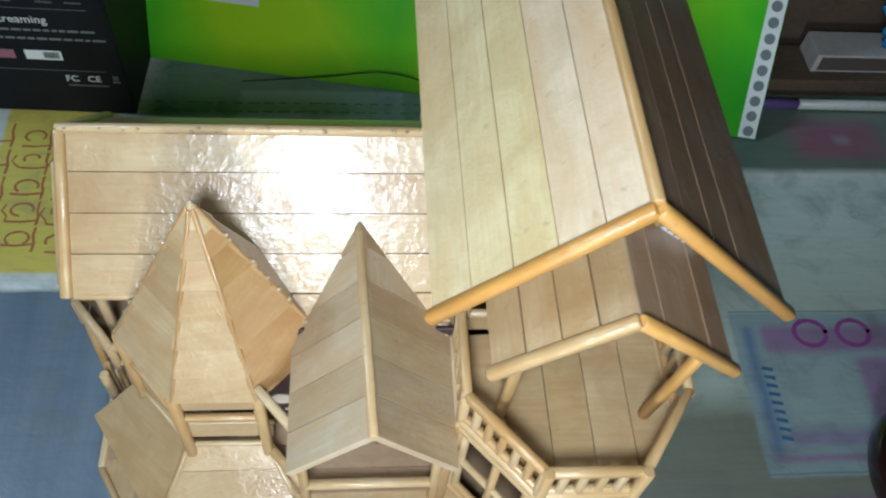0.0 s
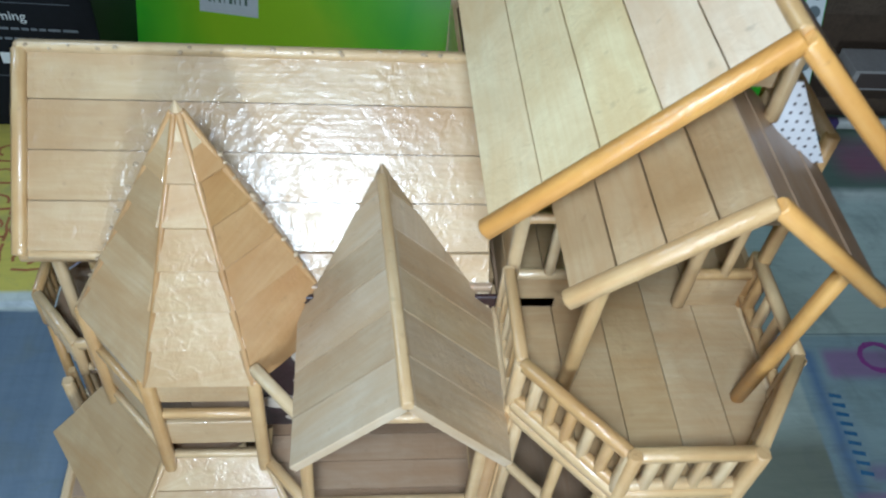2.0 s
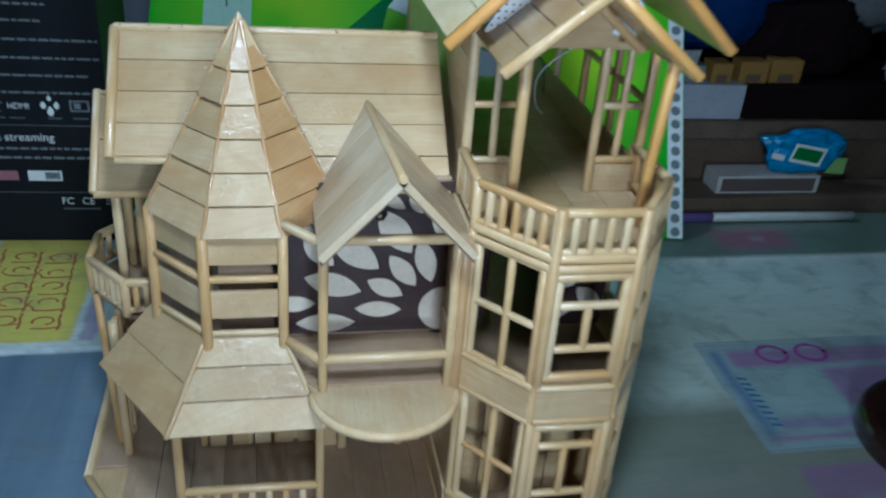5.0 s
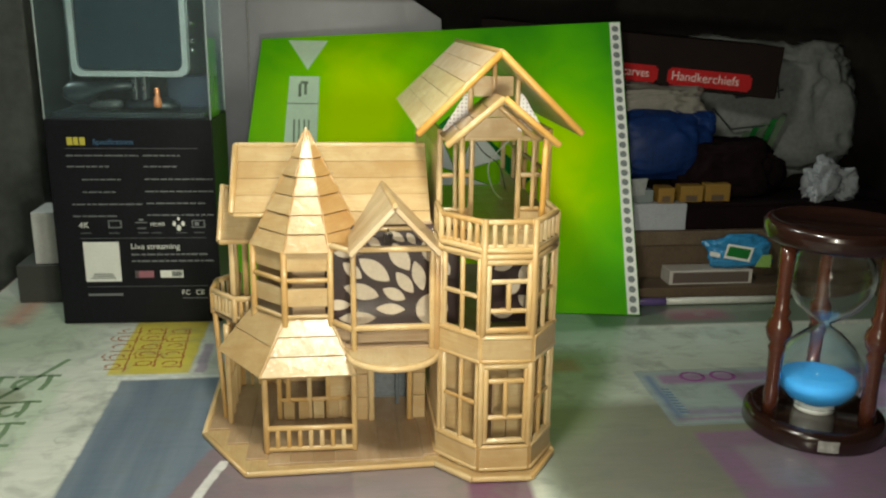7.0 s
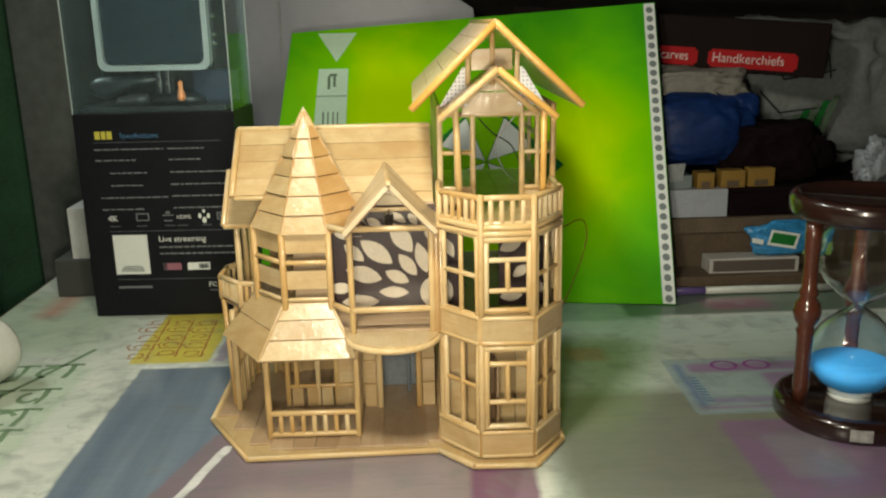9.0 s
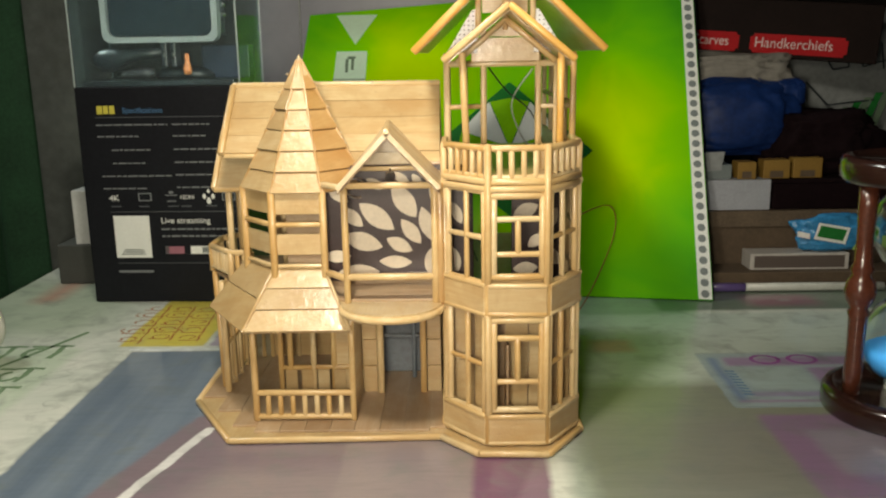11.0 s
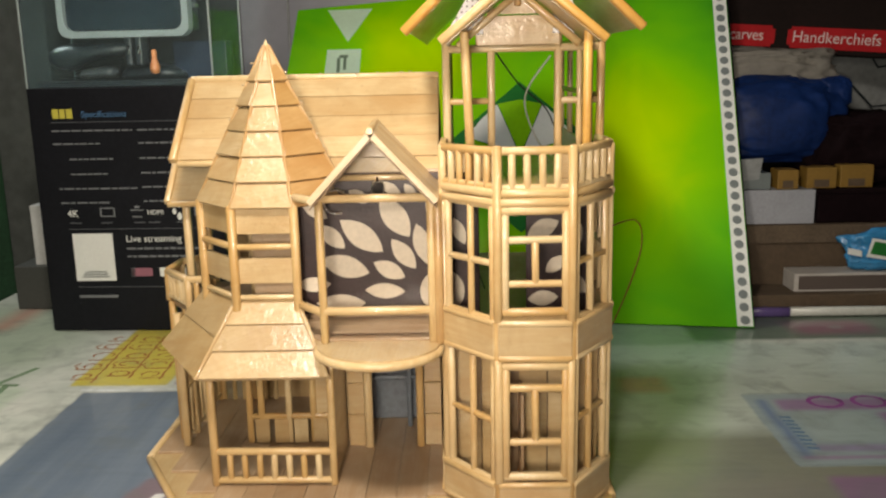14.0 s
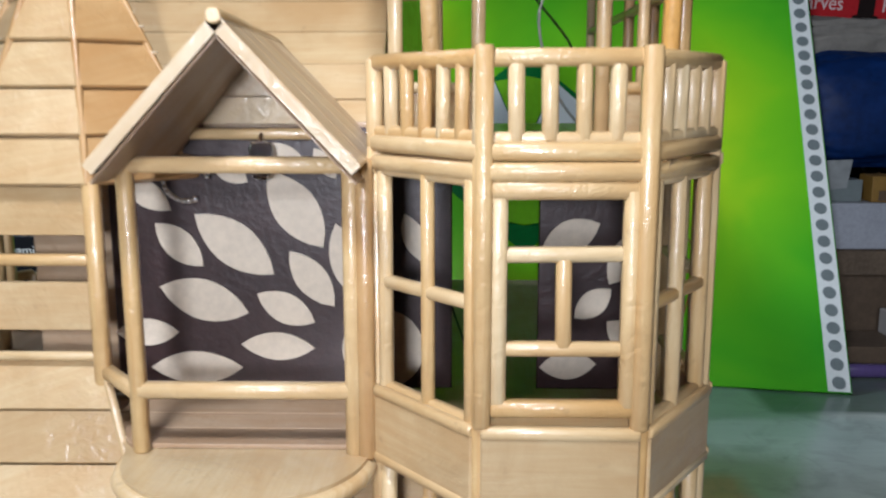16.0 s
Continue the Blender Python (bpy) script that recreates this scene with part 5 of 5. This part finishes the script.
for p, q in (((340, 168), (352, 150)), ((352, 150), (366, 152)), ((366, 152), (362, 170)), ((374, 172), (378, 152)), ((378, 152), (400, 158)), ((392, 172), (396, 150)), ((330, 140), (350, 120)), ((350, 120), (390, 124))):
    stick("print_line", (p[0], 480, p[1]), (q[0], 480, q[1]), 0.7, DKPLASTIC, wb)
crumple("clear_film", (394, 352, 88), (22, 14, 19), plain("bright_film", (0.30, 0.32, 0.35), 0.15, 0, 0.6, 0.2, 60), 1.3, 0.7, "crumpled clear plastic film", "plastic")

gift = thing("gift_box", "dark brown flat box with two red labels", "box", "", (200, 372, 161), -17)
gift.matrix_world = Matrix.Translation(V(201, 366, 155)) @ Matrix.Rotation(radians(-15.3), 4, "Z") @ Matrix.Rotation(radians(4.5), 4, "Y")
box("lid", (-110, 139, 0, 120, 0, 42), DKBROWN, gift, 1.0)
LETTER = plain("pale_lettering", (0.62, 0.50, 0.48), 0.5)
for x0, x1, text, sz in ((6, 42, "Scarves", 10.5), (50, 118, "Handkerchiefs", 10.5)):
    bm = bmesh.new()
    add_box(bm, x0, x1, -0.5, 0.4, 3.5, 17.5)
    ups = [e for e in bm.edges if abs(e.verts[0].co.y - e.verts[1].co.y) > 1e-5]
    bmesh.ops.bevel(bm, geom=ups, offset=2.2 * MM, segments=3, affect="EDGES")
    lab = part("red_label", bm, REDL, gift, "red label")
    lettering(text, sz, (x0 + 3, -0.75, 7.6), LETTER, lab, squeeze=(x1 - x0 - 6) / (len(text) * sz * 0.5))

# --- behind and left ---
sheet = tagged(slab("grey_sheet", [(-131, 402, 0.5), (76, 402, 0.5), (66, 408, 204), (32, 410, 226), (-133, 410, 229)], 2.0, GREYSH, None, "", 0.2), "smooth grey-lilac plastic sheet leaning behind the board", "sheet")
stick("pale_fold", (-97, 401.2, 1), (-97, 409.2, 228), 0.8, WHITEC, sheet)
structure(box("shelf_1", (-250, 900, 345, 640, 230, 243), DARKWALL, None, 1), "dark wooden shelf above the clutter", "shelf")
tagged(box("white_block", (-262, -232, 330, 372, 30.2, 71), plain("white_card", (0.55, 0.57, 0.56), 0.5), None, 0.6), "small white carton on a dark box", "carton")
tagged(box("dark_box", (-276, -230, 326, 380, 0.2, 30), plain("dark_grey_card", (0.05, 0.055, 0.05), 0.7), None, 0.8), "dark grey box under a white carton", "box")
paper_roll = thing("paper_roll", "smooth white rolled sheet lying on the tablecloth", "roll")
way = Vector((-0.35, -0.94, 0.0))
paper_roll.matrix_world = Matrix.Translation(V(-229, 128, 19.3)) @ way.to_track_quat("Z", "Y").to_matrix().to_4x4()
WHITEROLL = plain("white_paper", (0.66, 0.66, 0.62), 0.4, 0, 0.2, 0.06, 30)
lathe("outer_layer", [(0.1, 3.5), (5.5, 2.2), (13, 0), (16.5, 1.2), (18.4, 4.5), (19, 10), (19, 150), (17.4, 150), (17.4, 149), (0.1, 149)], WHITEROLL, paper_roll, 40)

RIGHT_BACK = Matrix.Translation(V(5, 17, 0)) @ Matrix.Diagonal((0.92, 0.775, 0.932, 1))
LEFT_BACK = Matrix.Translation(V(0, 12, 0)) @ Matrix.Diagonal((0.93, 0.82, 0.94, 1))
LEFT_NAMES = ("white_block", "dark_box")
RIGHT_NAMES = ("cardboard_sheet", "cardboard_box", "white_carton", "dark_tray", "matchbox", "blue_packet", "pen", "yellow_block", "grey_box", "blue_bag", "dark_cloth", "white_cloth", "white_bag", "clear_film")
for ob in list(scene.objects):
    kind_ = ob.name.split(".")[0]
    if ob.parent is None and kind_ in LEFT_NAMES + RIGHT_NAMES:
        ob.matrix_world = (LEFT_BACK if kind_ in LEFT_NAMES else RIGHT_BACK) @ ob.matrix_world

# curtain: hanging folds
CURTAIN = plain("dark_green_cloth", (0.012, 0.06, 0.025), 0.85, 0, 0, 0.3, 40)
bm = bmesh.new()
cols = []
for i in range(61):
    x = -744 + i * 7.5
    y = 383 + 7 * math.sin(i * 0.9) + 4 * math.sin(i * 2.3 + 1)
    cols.append([[bm.verts.new(V(x, y + d, z)) for z in (-300, 50, 600)] for d in (0, 2.5)])
for c0, c1 in zip(cols, cols[1:]):
    for d in (0, 1):
        for k in (0, 1):
            bm.faces.new((c0[d][k], c1[d][k], c1[d][k + 1], c0[d][k + 1])).smooth = True
tagged(part("curtain", bm, CURTAIN), "dark green hanging curtain", "curtain")
structure(box("wall_post", (-307, -263, 373, 640, -300, 1700), GREYWALL, None, 2), "grey plastered pillar", "pillar")
structure(box("wall_recess", (-263, 900, 560, 640, -300, 1700), DARKWALL, None, 0), "dark boarded recess", "wall")

# --- brush-like strokes printed on the cloth ---
INKRED = plain("red_brush_ink", (0.36, 0.13, 0.04), 0.5)
INKGREEN = plain("dark_green_ink", (0.15, 0.24, 0.13), 0.5)
INKVIOLET = plain("violet_ink", (0.26, 0.07, 0.27), 0.5)
cloth = bpy.data.objects["tablecloth"]
rng = random.Random(11)


def stroke(pts, w, mat):
    """A flat brush stroke through points on the cloth."""
    bm = bmesh.new()
    prev = None
    pts = [(x, y * 0.935) for x, y in pts]
    for i, (x, y) in enumerate(pts):
        a, b = pts[max(0, i - 1)], pts[min(len(pts) - 1, i + 1)]
        d = Vector((b[0] - a[0], b[1] - a[1])).normalized()
        n = Vector((-d.y, d.x)) * w * 0.5 * (0.75 + 0.4 * rng.random())
        cur = [bm.verts.new(V(x + n.x, y + n.y, 0.06)), bm.verts.new(V(x - n.x, y - n.y, 0.06))]
        if prev:
            bm.faces.new((prev[0], prev[1], cur[1], cur[0]))
        prev = cur
    return part("brush_stroke", bm, mat, cloth)


def glyphs(x, y, dx, dy, n, size, w, mat):
    """A line of unreadable brush writing: head bars with short bars hanging from them."""
    d = Vector((dx, dy)).normalized()
    q = Vector((d.y, -d.x))
    for k in range(n):
        o = Vector((x, y)) + d * k * size * 0.98
        P = lambda a, b: tuple(o + d * a * size + q * b * size)
        stroke([P(0, 0), P(0.3, 0.03), P(0.6, -0.02), P(0.9, 0.02)], w, mat)
        a, l = rng.uniform(0.55, 0.75), rng.uniform(0.7, 0.95)
        stroke([P(a, 0), P(a + 0.03, l * 0.5), P(a - 0.02, l)], w, mat)
        c0, r0, turn = rng.uniform(0.2, 0.4), rng.uniform(0.16, 0.26), rng.uniform(0, 2)
        arc = [turn + q_ * 0.55 for q_ in range(rng.randint(6, 10))]
        stroke([P(c0 + r0 * math.cos(v), 0.45 + r0 * 1.3 * math.sin(v)) for v in arc], w, mat)
        if k % 2:
            stroke([P(0.05, 0.9), P(0.3, 1.0), P(0.5, 0.85), P(a, l)], w * 0.8, mat)


glyphs(-158, 236, 0.06, -1, 5, 17, 1.2, INKRED)
glyphs(-141, 232, 0.06, -1, 5, 15, 1.2, INKRED)
glyphs(-125, 230, 0.06, -1, 5, 15, 1.2, INKRED)
for y in (150, 112, 84, 58, 30, 2, -26):
    glyphs(-262, y, 1, 0.02, 3, 26, 3.2, INKGREEN)
stroke([(-190, 178), (-204, 140), (-222, 96), (-243, 50)], 3.0, INKGREEN)
for cx in (186, 205):
    stroke([(cx + 7 * math.cos(a), 115 + 6.5 * math.sin(a)) for a in [k * 0.5 for k in range(14)]], 2.2, INKVIOLET)
for k in range(9):
    stroke([(160.5, 98 - k * 4), (165, 97 - k * 4)], 1.6, bpy.data.materials["blue_print"])
for k in range(6):
    stroke([(196 + k * 6, 62), (200 + k * 6, 61)], 3.0, INKVIOLET)
for k in range(60):  # faint rows of small print near the board
    x, y = -98 + (k % 20) * 7.2, 240 + (k // 20) * 6
    stroke([(x, y), (x + rng.uniform(3, 6), y + rng.uniform(-0.4, 0.4))], 1.0, INKGREEN)
